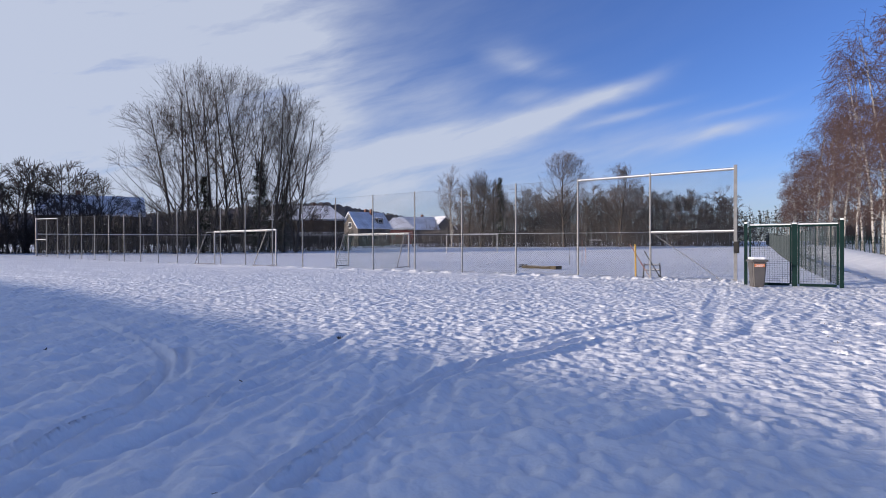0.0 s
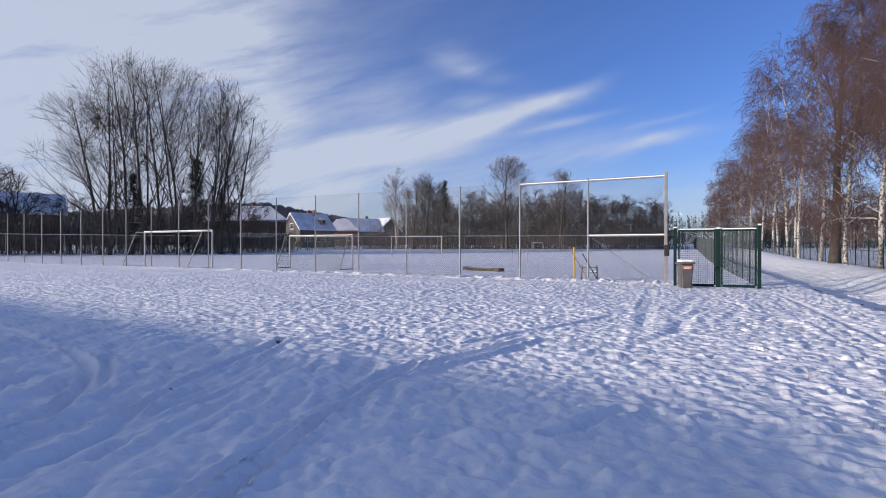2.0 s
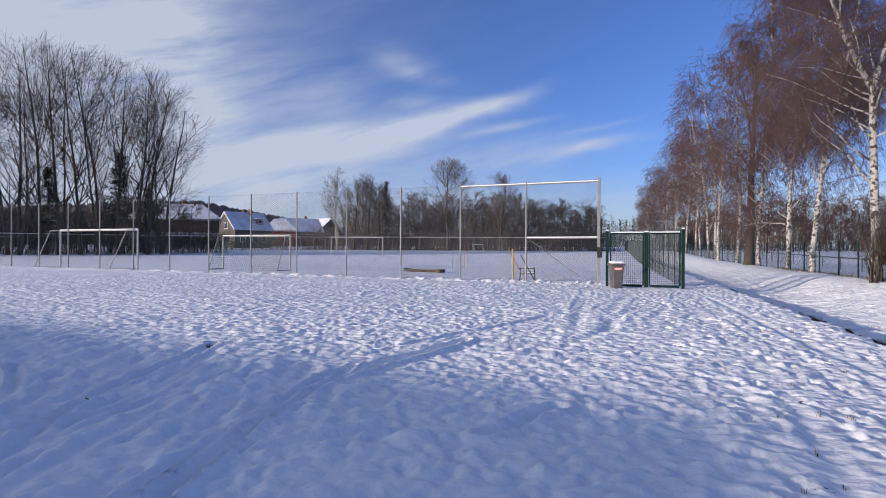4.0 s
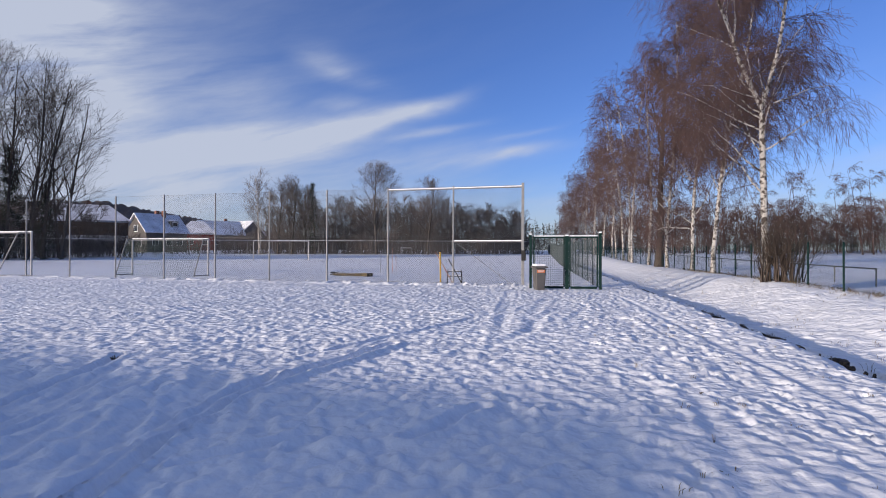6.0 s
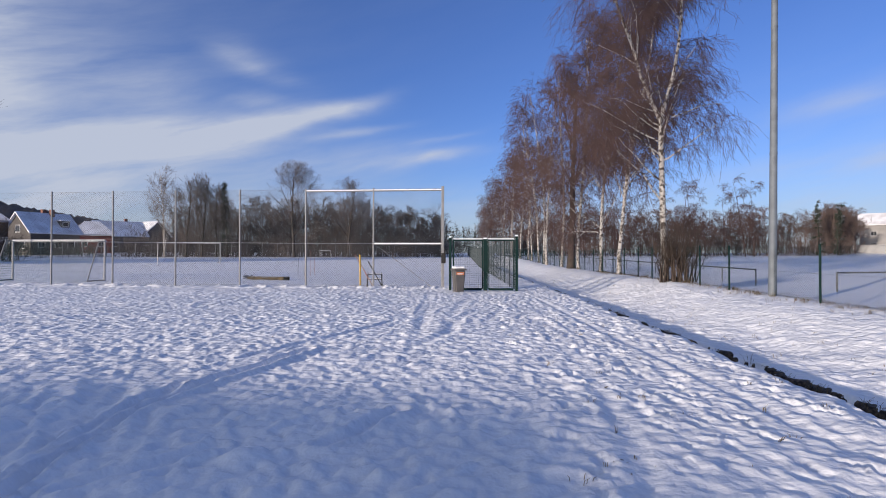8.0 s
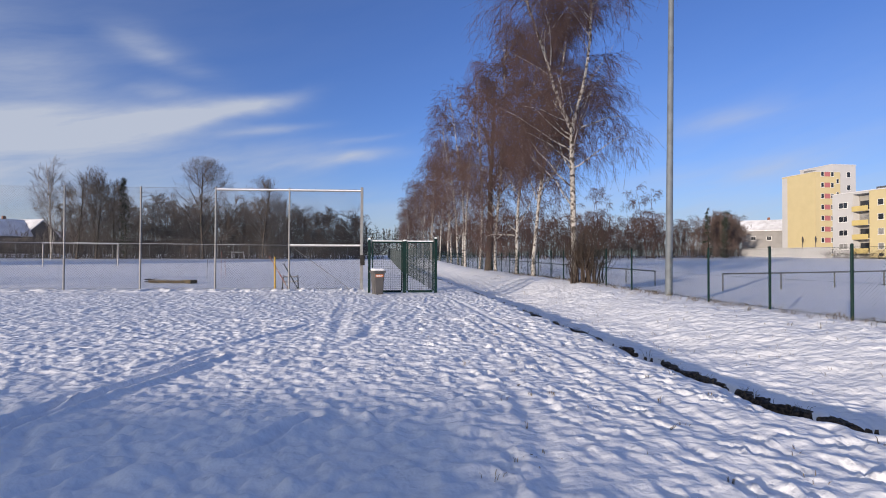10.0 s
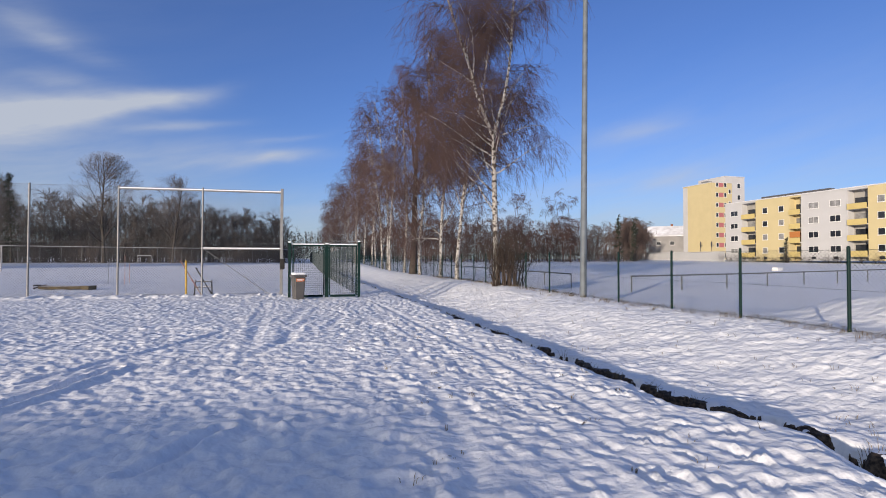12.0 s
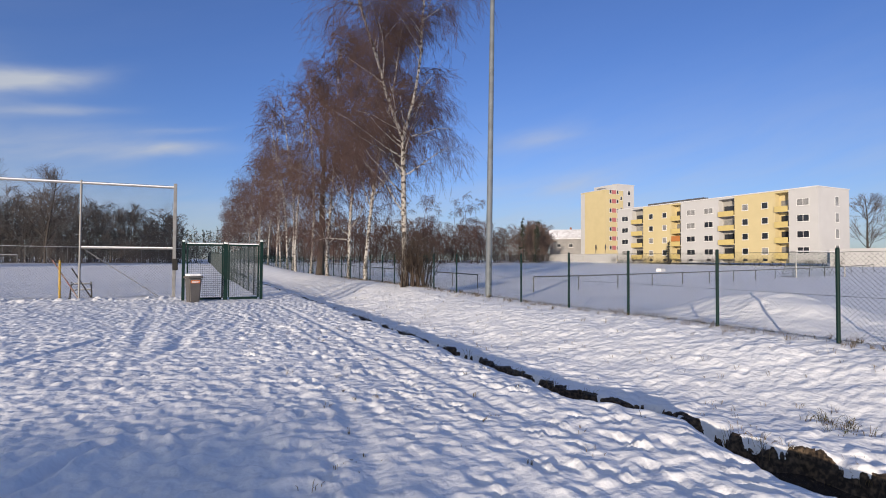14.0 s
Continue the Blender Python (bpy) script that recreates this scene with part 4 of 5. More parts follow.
# ---------- woods in the distance ----------
def wood(name, label, library, places, mat, kind="stuff"):
    """Many distant trees in one mesh: places are x, y, height."""
    rng = np.random.default_rng(len(places))
    v, q, k = [], [], 0
    for x, y, h in places:
        a, f = library[rng.integers(len(library))]
        t = rng.uniform(0, 6.28)
        c, s = math.cos(t) * h, math.sin(t) * h
        wv = np.stack([a[:, 0] * c - a[:, 1] * s + x, a[:, 0] * s + a[:, 1] * c + y, a[:, 2] * h + ground_z(x, y) - 0.1], 1)
        v.append(wv)
        q.append(f + k)
        k += len(a)
    return tagged(new(name, fast_mesh(name, np.concatenate(v), np.concatenate(q), mat)), label, "wood", kind=kind)


def small(made, h):
    v, q = joined(made)
    return v / h, q


LIB = [small(broad(200 + i, 12, 0.13, limbs=17, kids=(6, 5), wide=0.40, low=0.04, fine=0.025, angle=48, far=True, mid=0.44, tall=0.56), 12) for i in range(5)]
LIB_DENSE = [small(broad(260 + i, 12, 0.12, limbs=15, kids=(5, 4), wide=0.42, low=0.03, fine=0.034, angle=50, far=True, mid=0.44, tall=0.56), 12) for i in range(5)]
LIB_BUSH = [small(shrub(210 + i, 4, 10, 3.5, r=0.035, kids=3, fine=0.027), 4) for i in range(3)]
LIB_SPRUCE = [small(spruce(220 + i, 16, 0.17, whorls=10, fine=0.22, twigs=2), 16) for i in range(3)]
LIB_FAR = [small(spruce(240 + i, 16, 0.17, whorls=8, fine=0.30, twigs=1), 16) for i in range(3)]
LIB_BIRCH = [small(birch(230 + i, 15, 0.11, dens=0.7, twig=0.024, kids=(4, 4, 2), far=True), 15) for i in range(3)]
rng = random.Random(11)


def belt(a, b, n, deep, h0, h1, bearing=0.0):
    """Places along a line from a to b, scattered over some depth."""
    out = []
    for k in range(n):
        t = (k + rng.random()) / n
        x, y = a[0] + (b[0] - a[0]) * t, a[1] + (b[1] - a[1]) * t
        nx, ny = x / math.hypot(x, y), y / math.hypot(x, y)
        d = rng.uniform(0, deep)
        out.append((x + nx * d, y + ny * d, rng.uniform(h0, h1)))
    return out


wood("far_wood", "bare grey-brown wood beyond the far fence", LIB_DENSE, belt((-50, 92), (-3, 104), 185, 20, 6.0, 11.5) + belt((-40, 98), (-14, 104), 22, 10, 11, 13.5), TWIG_WOOD)
wood("far_hedge", "bare undergrowth at the edge of the wood", LIB_BUSH, belt((-56, 86), (0, 104), 105, 7, 2.8, 6.0), TWIG_WOOD)
wood("right_wood", "low russet wood beyond the second pitch", LIB_DENSE, belt((14, 128), (84, 111), 190, 24, 6.0, 12.5), TWIG_RED)
wood("right_birches", "slim pale birches before the russet wood", LIB_BIRCH, belt((24, 110), (57, 98), 13, 5, 11.0, 15.5), TWIG_BIRCH)
wood("right_hedge", "undergrowth below the russet wood", LIB_BUSH, belt((12, 122), (80, 106), 65, 6, 3.5, 6.0), TWIG_RED)
wood("right_spruces", "dark spruces standing in the russet wood", LIB_SPRUCE, [(74, 108, 11.5), (77, 107, 10.5), (42, 106, 9.0), (82, 113, 11)], NEEDLE)
wood("left_thicket", "dark thicket of bare trees before the houses", LIB_DENSE, belt((-84, 18), (-70, 34), 36, 7, 8.5, 12.5) + belt((-72, 34), (-55, 57), 52, 9, 4.5, 8.5), TWIG_DARK)
wood("left_hedge", "dark hedge along the side of the pitch", LIB_BUSH, belt((-82, 16), (-53, 60), 115, 8, 2.6, 5.2), TWIG_DARK)
wood("garden_hedge", "snow-dusted hedges and shrubs before the houses", LIB_BUSH, belt((-66, 62), (-53, 92), 42, 6, 2.0, 3.4), TWIG_DARK)
wood("snowy_forest", "distant spruce forest dusted with snow", LIB_FAR, belt((-34, 255), (40, 255), 115, 30, 11, 15.5), NEEDLE_SNOW)
put("bare_tree", "bare tree behind the end of the apartment block", "tree", 116, 54, broad(131, 14.0, 0.25, limbs=20, kids=(8, 7), wide=0.38, fine=0.022, angle=42, far=True), BARK_DARK, TWIG_WOOD)
put("bare_tree", "bare tree rising behind the apartment roof", "tree", 122, 67, broad(132, 16.5, 0.25, limbs=16, kids=(7, 6), wide=0.3, fine=0.02, far=True), BARK_DARK, TWIG_WOOD)


# ---------- wooded hill ----------
def hill():
    n, m = 240, 14
    rng = np.random.default_rng(31)
    a = np.radians(np.linspace(-75, -18, n))
    v = []
    for i in range(n):
        top = float(np.interp(math.degrees(a[i]), (-75, -60, -50, -44, -36, -30, -18), (40, 46, 62, 68, 47, 32, 10)))
        for j in range(m):
            d = 560 + j * 30
            h = 2 + top * step(0, 10, j) + rng.uniform(-2.6, 2.6) * (j > 0)
            v.append((math.sin(a[i]) * d, math.cos(a[i]) * d, h if j < m - 1 else 0))
    f = [(i * m + j, (i + 1) * m + j, (i + 1) * m + j + 1, i * m + j + 1) for i in range(n - 1) for j in range(m - 1)]
    h = tagged(new("hill", mesh_of("hill", v, f, HILL, smooth=True)), "distant hill covered with bare brown forest", "hill", kind="structure")
    return h


HILL = material("hill_forest", (0.085, 0.065, 0.06), rough=1.0, scale=0.03, vary=0.35, fine=0.25, bump=1.0, depth=3.0, second=(0.11, 0.10, 0.10))
hill()


# ---------- houses ----------
GLASS = material("window_glass", (0.03, 0.035, 0.045), rough=0.06, scale=0.7, vary=0.4, fine=3, bump=0, spec=0.6)
PALE = material("curtained_glass", (0.30, 0.30, 0.30), rough=0.15, scale=0.9, vary=0.4, fine=3, bump=0, spec=0.6)
FRAME = material("white_frame", (0.75, 0.75, 0.74), rough=0.5, scale=2, vary=0.08, fine=20, bump=0)
ROOF = material("snowed_roof", (0.80, 0.82, 0.86), rough=0.8, scale=0.5, vary=0.15, fine=4, bump=0.3, depth=0.03, second=(0.55, 0.55, 0.58))
WOOD = material("dark_boards", (0.07, 0.045, 0.03), rough=0.85, scale=1.5, vary=0.4, fine=10, bump=0.3, depth=0.02)
RED = material("red_render", (0.15, 0.032, 0.03), rough=0.9, scale=0.6, vary=0.15, fine=8, bump=0.1, depth=0.01)
GREYWALL = material("grey_render", (0.085, 0.078, 0.075), rough=0.9, scale=0.6, vary=0.15, fine=8, bump=0.1, depth=0.01)
PALEWALL = material("pale_render", (0.27, 0.265, 0.265), rough=0.9, scale=0.6, vary=0.15, fine=8, bump=0.1, depth=0.01)
BRICK = material("chimney_brick", (0.22, 0.10, 0.07), rough=0.9, scale=2, vary=0.3, fine=12, bump=0.3, depth=0.01)


def window(parent, x, z, w, h, pane=None, bars=1, y=0.0):
    """A window in a wall that faces -Y of its parent: frame, sill and panes."""
    f = part("window", frame_mesh(x, z, w, h, y), FRAME, parent)
    each = w / bars
    for b in range(bars):
        part("pane", boxed(x - w / 2 + each * b + 0.06, y - 0.02, z + 0.06, x - w / 2 + each * (b + 1) - 0.06, y + 0.01, z + h - 0.06), pane or GLASS, f)
    part("sill", boxed(x - w / 2 - 0.05, y - 0.14, z - 0.06, x + w / 2 + 0.05, y, z - 0.005), FRAME, f)
    return f


def frame_mesh(x, z, w, h, y):
    bm = bmesh.new()
    t = 0.07
    box(bm, x - w / 2, y - 0.05, z, x - w / 2 + t, y + 0.02, z + h)
    box(bm, x + w / 2 - t, y - 0.05, z, x + w / 2, y + 0.02, z + h)
    box(bm, x - w / 2 + t, y - 0.05, z, x + w / 2 - t, y + 0.02, z + t)
    box(bm, x - w / 2 + t, y - 0.05, z + h - t, x + w / 2 - t, y + 0.02, z + h)
    return bm


def prism(profile, y0, y1):
    """A profile in x and z drawn out along y."""
    bm = bmesh.new()
    a = [bm.verts.new((x, y0, z)) for x, z in profile]
    b = [bm.verts.new((x, y1, z)) for x, z in profile]
    n = len(profile)
    for i in range(n):
        bm.faces.new((a[i], a[(i + 1) % n], b[(i + 1) % n], b[i]))
    bm.faces.new(a[::-1]), bm.faces.new(b)
    bmesh.ops.recalc_face_normals(bm, faces=bm.faces)
    return bm


def house(label, x, y, turn, length, depth, eave, ridge, wall, lower=None, hip=0.0, windows=(), gable_windows=(), chimneys=((0.0, 0.0),), size=1.0):
    """A house whose ridge runs along its own X; its front faces its own -Y."""
    z = ground_z(x, y) - 0.2
    h = thing("house", label, "house", "houses by the pitch", at=pose(x, y, z, 0, 0, turn))
    L, D = length / 2, depth / 2
    if lower:
        part("lower_wall", boxed(-L, -D, 0, L, D, lower[0]), lower[1], h)
        part("upper_wall", boxed(-L - 0.05, -D - 0.05, lower[0], L + 0.05, D + 0.05, eave), wall, h)
    else:
        part("wall", boxed(-L, -D, 0, L, D, eave), wall, h)
    o, t = 0.5, 0.28
    bm = bmesh.new()
    drop = (ridge - eave) * o / D
    for up in (0.0, t):
        c = [bm.verts.new(p) for p in ((-L - o, -D - o, eave - drop + up), (L + o, -D - o, eave - drop + up), (L + o, D + o, eave - drop + up), (-L - o, D + o, eave - drop + up),
                                      (-L - o + hip * L, 0, ridge + up), (L + o - hip * L, 0, ridge + up))]
        for f in ((0, 1, 5, 4), (2, 3, 4, 5), (1, 2, 5), (3, 0, 4)):
            if hip or len(f) == 4:
                bm.faces.new([c[i] for i in f])
    bmesh.ops.recalc_face_normals(bm, faces=bm.faces)
    bmesh.ops.bridge_loops(bm, edges=[e for e in bm.edges if e.is_boundary]) if not hip else None
    part("roof", bm, ROOF, h, "roof under snow")
    if not hip:
        g = prism([(-D, eave - 0.02), (D, eave - 0.02), (0, ridge - 0.05)], -L, L)
        g.transform(Matrix.Rotation(math.pi / 2, 4, "Z"))
        part("gable", g, wall, h)
    for cx, cy in chimneys:
        cz = ridge - abs(cy) * (ridge - eave) / D
        part("chimney", boxed(cx - 0.35, cy - 0.35, cz - 0.8, cx + 0.35, cy + 0.35, ridge + 1.0), BRICK, h)
    for wx, wz, ww, wh in windows:
        window(h, wx, wz, ww, wh, y=-D - (0.06 if lower and wz > lower[0] else 0.0), bars=2)
    for wx, wz, ww, wh in gable_windows:
        w = window(h, wx, wz, ww, wh, bars=2, y=-L)
        w.matrix_basis = pose(0, 0, 0, 0, 0, -90)
    return h


house("broad farmhouse with dark boarded upper floor and snowy hipped roof", -82.0, 80.0, 44, 15, 11, 6.0, 8.9, WOOD, lower=(3.4, WHITE), hip=0.45,
      windows=[(-5, 1.2, 1.2, 1.3), (-1.5, 1.2, 1.2, 1.3), (2, 1.2, 1.2, 1.3), (5.2, 1.2, 1.2, 1.3)], chimneys=((1.5, 1.0),))
grey_house = house("grey gabled house with a snowy roof and dormer", -84.0, 102.0, 68, 9.0, 8.5, 4.7, 8.4, GREYWALL,
      windows=[(-2.6, 1.6, 1.3, 1.3), (0.4, 1.6, 1.3, 1.3), (2.8, 1.6, 1.3, 1.3)], gable_windows=[(-2, 1.4, 1.5, 1.6), (1.6, 1.4, 1.5, 1.6), (0, 4.6, 1.6, 1.4)], chimneys=((1.2, -0.6), (0.2, 0.4)))
part("dormer", boxed(1.4, -3.4, 5.4, 3.0, -1.2, 7.0), GREYWALL, grey_house)
part("dormer_roof", boxed(1.2, -3.6, 7.0, 3.2, -1.0, 7.25, bevel=0.05), ROOF, grey_house)
window(grey_house, 2.2, 5.9, 1.1, 0.9, y=-3.4)
house("small red house under a snowy hipped roof", -89.5, 123.5, 36, 8.5, 8.5, 4.6, 7.6, RED, hip=0.75, windows=[(-1.5, 1.6, 1.2, 1.3), (1.8, 1.6, 1.2, 1.3)], chimneys=())
house("long pale house with a snowy saddle roof", -90.5, 134.5, 52, 11, 9, 4.6, 8.2, GREYWALL, windows=[(-2, 1.6, 1.2, 1.3), (2, 1.6, 1.2, 1.3)], chimneys=((2.0, 0.3),))
house("grey house half hidden behind the birches", -91.0, 147.0, -20, 10, 9, 5.0, 8.8, GREYWALL, windows=[(-2, 1.6, 1.2, 1.3), (2, 1.6, 1.2, 1.3)], chimneys=())
house("house with a bluish snowy roof behind dark trees", -90.5, 42.0, 64, 13, 11, 5.6, 8.6, GREYWALL, windows=[(-4, 1.4, 1.3, 1.4), (-1, 1.4, 1.3, 1.4), (3, 1.4, 1.3, 1.4), (-3, 4.0, 1.2, 1.2), (2, 4.0, 1.2, 1.2)], chimneys=((-2.0, 0.5),))


# ---------- apartment blocks ----------
BALCONY = material("balcony_panel", (0.55, 0.44, 0.18), rough=0.8, scale=0.6, vary=0.08, fine=10, bump=0.05, depth=0.005)
SOFFIT = material("balcony_back", (0.36, 0.35, 0.33), rough=0.9, scale=0.8, vary=0.2, fine=8, bump=0)
PINK = material("pink_panel", (0.42, 0.14, 0.15), rough=0.8, scale=0.8, vary=0.1, fine=8, bump=0)
PARAPET = material("pale_parapet", (0.62, 0.62, 0.62), rough=0.7, scale=1, vary=0.12, fine=8, bump=0)
TAR = material("roof_edge", (0.10, 0.10, 0.11), rough=0.7, scale=1, vary=0.2, fine=8, bump=0)
ORANGE = material("orange_awning", (0.45, 0.17, 0.05), rough=0.8, scale=1, vary=0.1, fine=10, bump=0)


def apartment_block():
    """Its own X runs from the near end to the far one along the front, which faces its own -Y."""
    b = thing("apartment_block", "four-storey white and yellow apartment block with balconies", "apartment block", at=pose(97, 99.6, 1.5, 0, 0, -90))
    L, D, H = 47.2, 9.5, 13.3
    storey, z0 = 2.87, 1.65
    at = lambda y: 99.6 - y
    # stretches of the front: far end, near end, paint, has a loggia at its near end
    runs = ((99.6, 91.2, WHITE, (94.8, 91.2)), (91.2, 80.5, YELLOW, (83.0, 80.5)), (80.5, 67.8, WHITE, (71.3, 67.8)), (67.8, 57.35, YELLOW, (59.8, 57.35)), (57.35, 52.4, WHITE, None))
    for far_, near_, paint, hole in runs:
        solid_end = at(hole[0]) if hole else at(near_)
        part("front_wall", boxed(at(far_), 0, 0, solid_end, D, H), paint, b)
        if hole:
            xa, xb = at(hole[0]), at(hole[1])
            part("loggia_wall", boxed(xa, 1.5, 0, xb, D, H), SOFFIT if paint is WHITE else YELLOW, b)
            part("parapet", boxed(xa, 0, H - 0.35, xb, 1.5, H), paint, b)
            for k in range(4):
                z = z0 + k * storey - 0.75
                bal = part("balcony", boxed(xa + 0.01, -0.25, z - 0.12, xb - 0.01, 1.5, z + 0.08), WHITE, b)
                part("balcony_panel", boxed(xa + 0.02, -0.32, z - 0.12, xb - 0.02, -0.255, z + 0.95, bevel=0.015), BALCONY, bal, "yellow balcony parapet")
                part("balcony_window", boxed(xa + 0.3, 1.42, z + 0.1, xb - 0.6, 1.495, z + 2.1), GLASS if (k + int(xa)) % 3 else PALE, bal)
                if k == 1 and far_ == 91.2:
                    part("awning", boxed(xa + 0.1, -0.2, z + 1.0, xb - 0.1, -0.15, z + 2.2), ORANGE, bal, "orange awning")
        xs = {99.6: (97.0,), 91.2: (88.8, 84.9), 80.5: (77.9, 73.6), 67.8: (65.6, 61.7), 57.35: (54.9,)}[far_]
        for k in range(4):
            for n, wy in enumerate(xs):
                two = paint is WHITE
                window(b, at(wy), z0 + k * storey, 2.1 if two else 1.25, 1.25, pane=(GLASS, PALE, GLASS, GLASS, PALE)[(k * 3 + n * 2 + int(far_)) % 5], bars=2 if two else 1)
        if len(xs) > 1:
            for n, wy in enumerate(xs):
                part("cellar_window", boxed(at(wy) - 0.45, -0.03, 0.35, at(wy) + 0.45, 0.02, 0.85), GLASS, b)
    part("roof_edge", boxed(-0.1, -0.1, H, L + 0.1, D + 0.1, H + 0.16), PARAPET, b, "pale metal roof edging")
    part("roof_snow", boxed(0.2, 0.2, H + 0.142, L - 0.2, D - 0.2, H + 0.24), ROOF, b, "snow on the flat roof")
    part("solar_panels", boxed(9, 1.0, H + 0.25, 24, 2.6, H + 0.75), TAR, b, "dark low roof structure")
    for k in range(4):
        w = window(b, 5.6, z0 + k * storey - 0.1, 1.2, 1.7, pane=PALE, y=-L)
        w.matrix_basis = pose(0, 0, 0, 0, 0, 90)


def tower_block():
    t = thing("tower_block", "eight-storey yellow tower block with a white stair tower", "apartment block", at=pose(110.6, 118.4, 1.5))
    part("wall", boxed(0, 0, 0, 7, 11, 21.9), YELLOW, t)
    part("side_strip", boxed(-0.03, 9.2, 0, -0.002, 11, 21.6), WHITE, t, "pale render strip")
    part("stair_tower", boxed(6.4, 2.0, 0, 13.5, 12, 24.2), WHITE, t)
    part("roof_edge", boxed(-0.1, -0.1, 21.9, 7.1, 11.1, 22.05), PARAPET, t)
    part("stair_roof_edge", boxed(6.3, 1.9, 24.2, 13.6, 12.1, 24.35), PARAPET, t)
    part("vent", boxed(2, 4, 22.06, 4, 6, 23.0, bevel=0.1), STEEL, t)
    for k in range(8):
        z = 1.0 + k * 2.82
        if z > 21:
            break
        window(t, 1.9, z, 0.9, 1.25)
        part("panel", boxed(2.5, -0.03, z, 4.1, -0.002, z + 1.25), PINK, t, "dull pink wall panel")
        window(t, 4.7, z, 0.9, 1.25)
    for z in (17.6, 21.0):
        window(t, 11.4, z, 1.1, 1.4, y=2.0)
        window(t, 6.2, z - 2.0, 0.8, 1.2)


apartment_block()
tower_block()
house("pale small house half hidden by bare trees", 118.0, 145.0, -39, 12, 9, 8.0, 11.0, PALEWALL, windows=[(-3, 1.6, 1.3, 1.3), (1, 1.6, 1.3, 1.3), (-3, 4.8, 1.3, 1.3), (1, 4.8, 1.3, 1.3)], chimneys=((1.0, 0.3),))
wood("estate_trees", "bare trees round the estate", LIB_DENSE, belt((82, 117), (112, 150), 60, 18, 8.0, 13.0), TWIG_RED)


def pale_wall(label, x, y0, y1, z0, z1, step_=3.0):
    w = thing("garden_wall", label, "wall", "pale walls round the estate")
    n = max(1, int((y1 - y0) / step_))
    s = (y1 - y0) / n
    for i in range(n):
        part("panel", boxed(x, y0 + i * s + 0.02, z0, x + 0.12, y0 + (i + 1) * s - 0.02, z1, bevel=0.02), WHITE, w)
        part("post", boxed(x - 0.04, y0 + i * s - 0.08, z0, x + 0.16, y0 + i * s + 0.018, z1 + 0.05), WHITE, w)


pale_wall("long white panelled wall beside the second pitch", 94, 97, 151, 1.0, 3.7)
pale_wall("white panelled wall beyond the apartment block", 98.5, 20, 51.5, 1.0, 4.0)


def satellite_dish(x, y):
    d = thing("satellite_dish", "dark round satellite dish on a short mast beside the tower block", "satellite dish", "satellite dishes", at=pose(x, y, ground_z(x, y), 0, 0, 35))
    part("mast", rod(bmesh.new(), (0, 0, -0.2), (0, 0, 3.6), 0.06), TAR, d)
    bowl = bmesh.new()
    rings = [[bowl.verts.new((r * math.cos(a), 0.22 * r * r - 0.25 + lift, 4.2 + r * math.sin(a))) for a in np.linspace(0, 2 * math.pi, 20, endpoint=False)] for r, lift in ((0.15, 0), (0.5, 0), (0.82, 0), (0.82, 0.05), (0.3, 0.06))]
    for u, w in zip(rings, rings[1:]):
        for k in range(20):
            bowl.faces.new((u[k], u[(k + 1) % 20], w[(k + 1) % 20], w[k]))
    bowl.faces.new(rings[0]), bowl.faces.new(rings[-1][::-1])
    bmesh.ops.recalc_face_normals(bowl, faces=bowl.faces)
    part("bowl", bowl, TAR, d)
    part("feed_arm", rod(bmesh.new(), (0, -0.2, 3.5), (0, -0.75, 4.1), 0.025), STEEL, d)


satellite_dish(109.5, 121.5)
satellite_dish(110.0, 118.0)
wood("estate_hedge", "snow-dusted shrubs before the apartment blocks", LIB_BUSH, [(94 + rng.uniform(-1, 1.2), yy + rng.uniform(-0.6, 0.6), rng.uniform(1.3, 2.3)) for yy in np.arange(48, 98, 1.3)], TWIG_DARK)
put("spruce_tree", "small young spruce before the apartment block", "tree", 94.5, 81.7, spruce(140, 5.2, 0.2, whorls=20, fine=0.03), BARK_DARK, NEEDLE)


# ---------- far pitch fence, rails and goals ----------
def far_fence(a, b, h, n):
    f = thing("far_fence", "grey chain-link fence at the far end of the pitch", "fence")
    post = rod(bmesh.new(), (0, 0, -0.2), (0, 0, h), 0.03, sides=6)
    first = None
    pts = []
    for i in range(n + 1):
        x, y = a[0] + (b[0] - a[0]) * i / n, a[1] + (b[1] - a[1]) * i / n
        z = ground_z(x, y)
        pts.append((x, y, z))
        if first is None:
            first = part("post", post, STEEL, f)
            first.location = (x, y, z)
        else:
            child("post", first.data, f, at=pose(x, y, z))
    lots = [wires(chain_link(p[:2], q[:2], h - 0.05, 0.16, 0, p[2] + 0.03), 0.0028) for p, q in zip(pts, pts[1:])]
    v, q = joined(lots)
    child("chain_link_mesh", fast_mesh("chain_link_mesh", v, q, WIRE), f)
    top = np.array([[(p[0], p[1], p[2] + h) for p in pts]])
    child("top_rail", fast_mesh("top_rail", *tubes(top, np.full(top.shape[:2], 0.03), 6), STEEL), f)
    child("snow_cap", fast_mesh("snow_cap", *tubes(top + np.array([0, 0, 0.04]), np.full(top.shape[:2], 0.022), 5), SNOW), f)


far_fence((-45.5, 84), (-1.0, 100), 2.5, 19)
far_fence((-68.5, 26), (-46, 84), 2.4, 24)


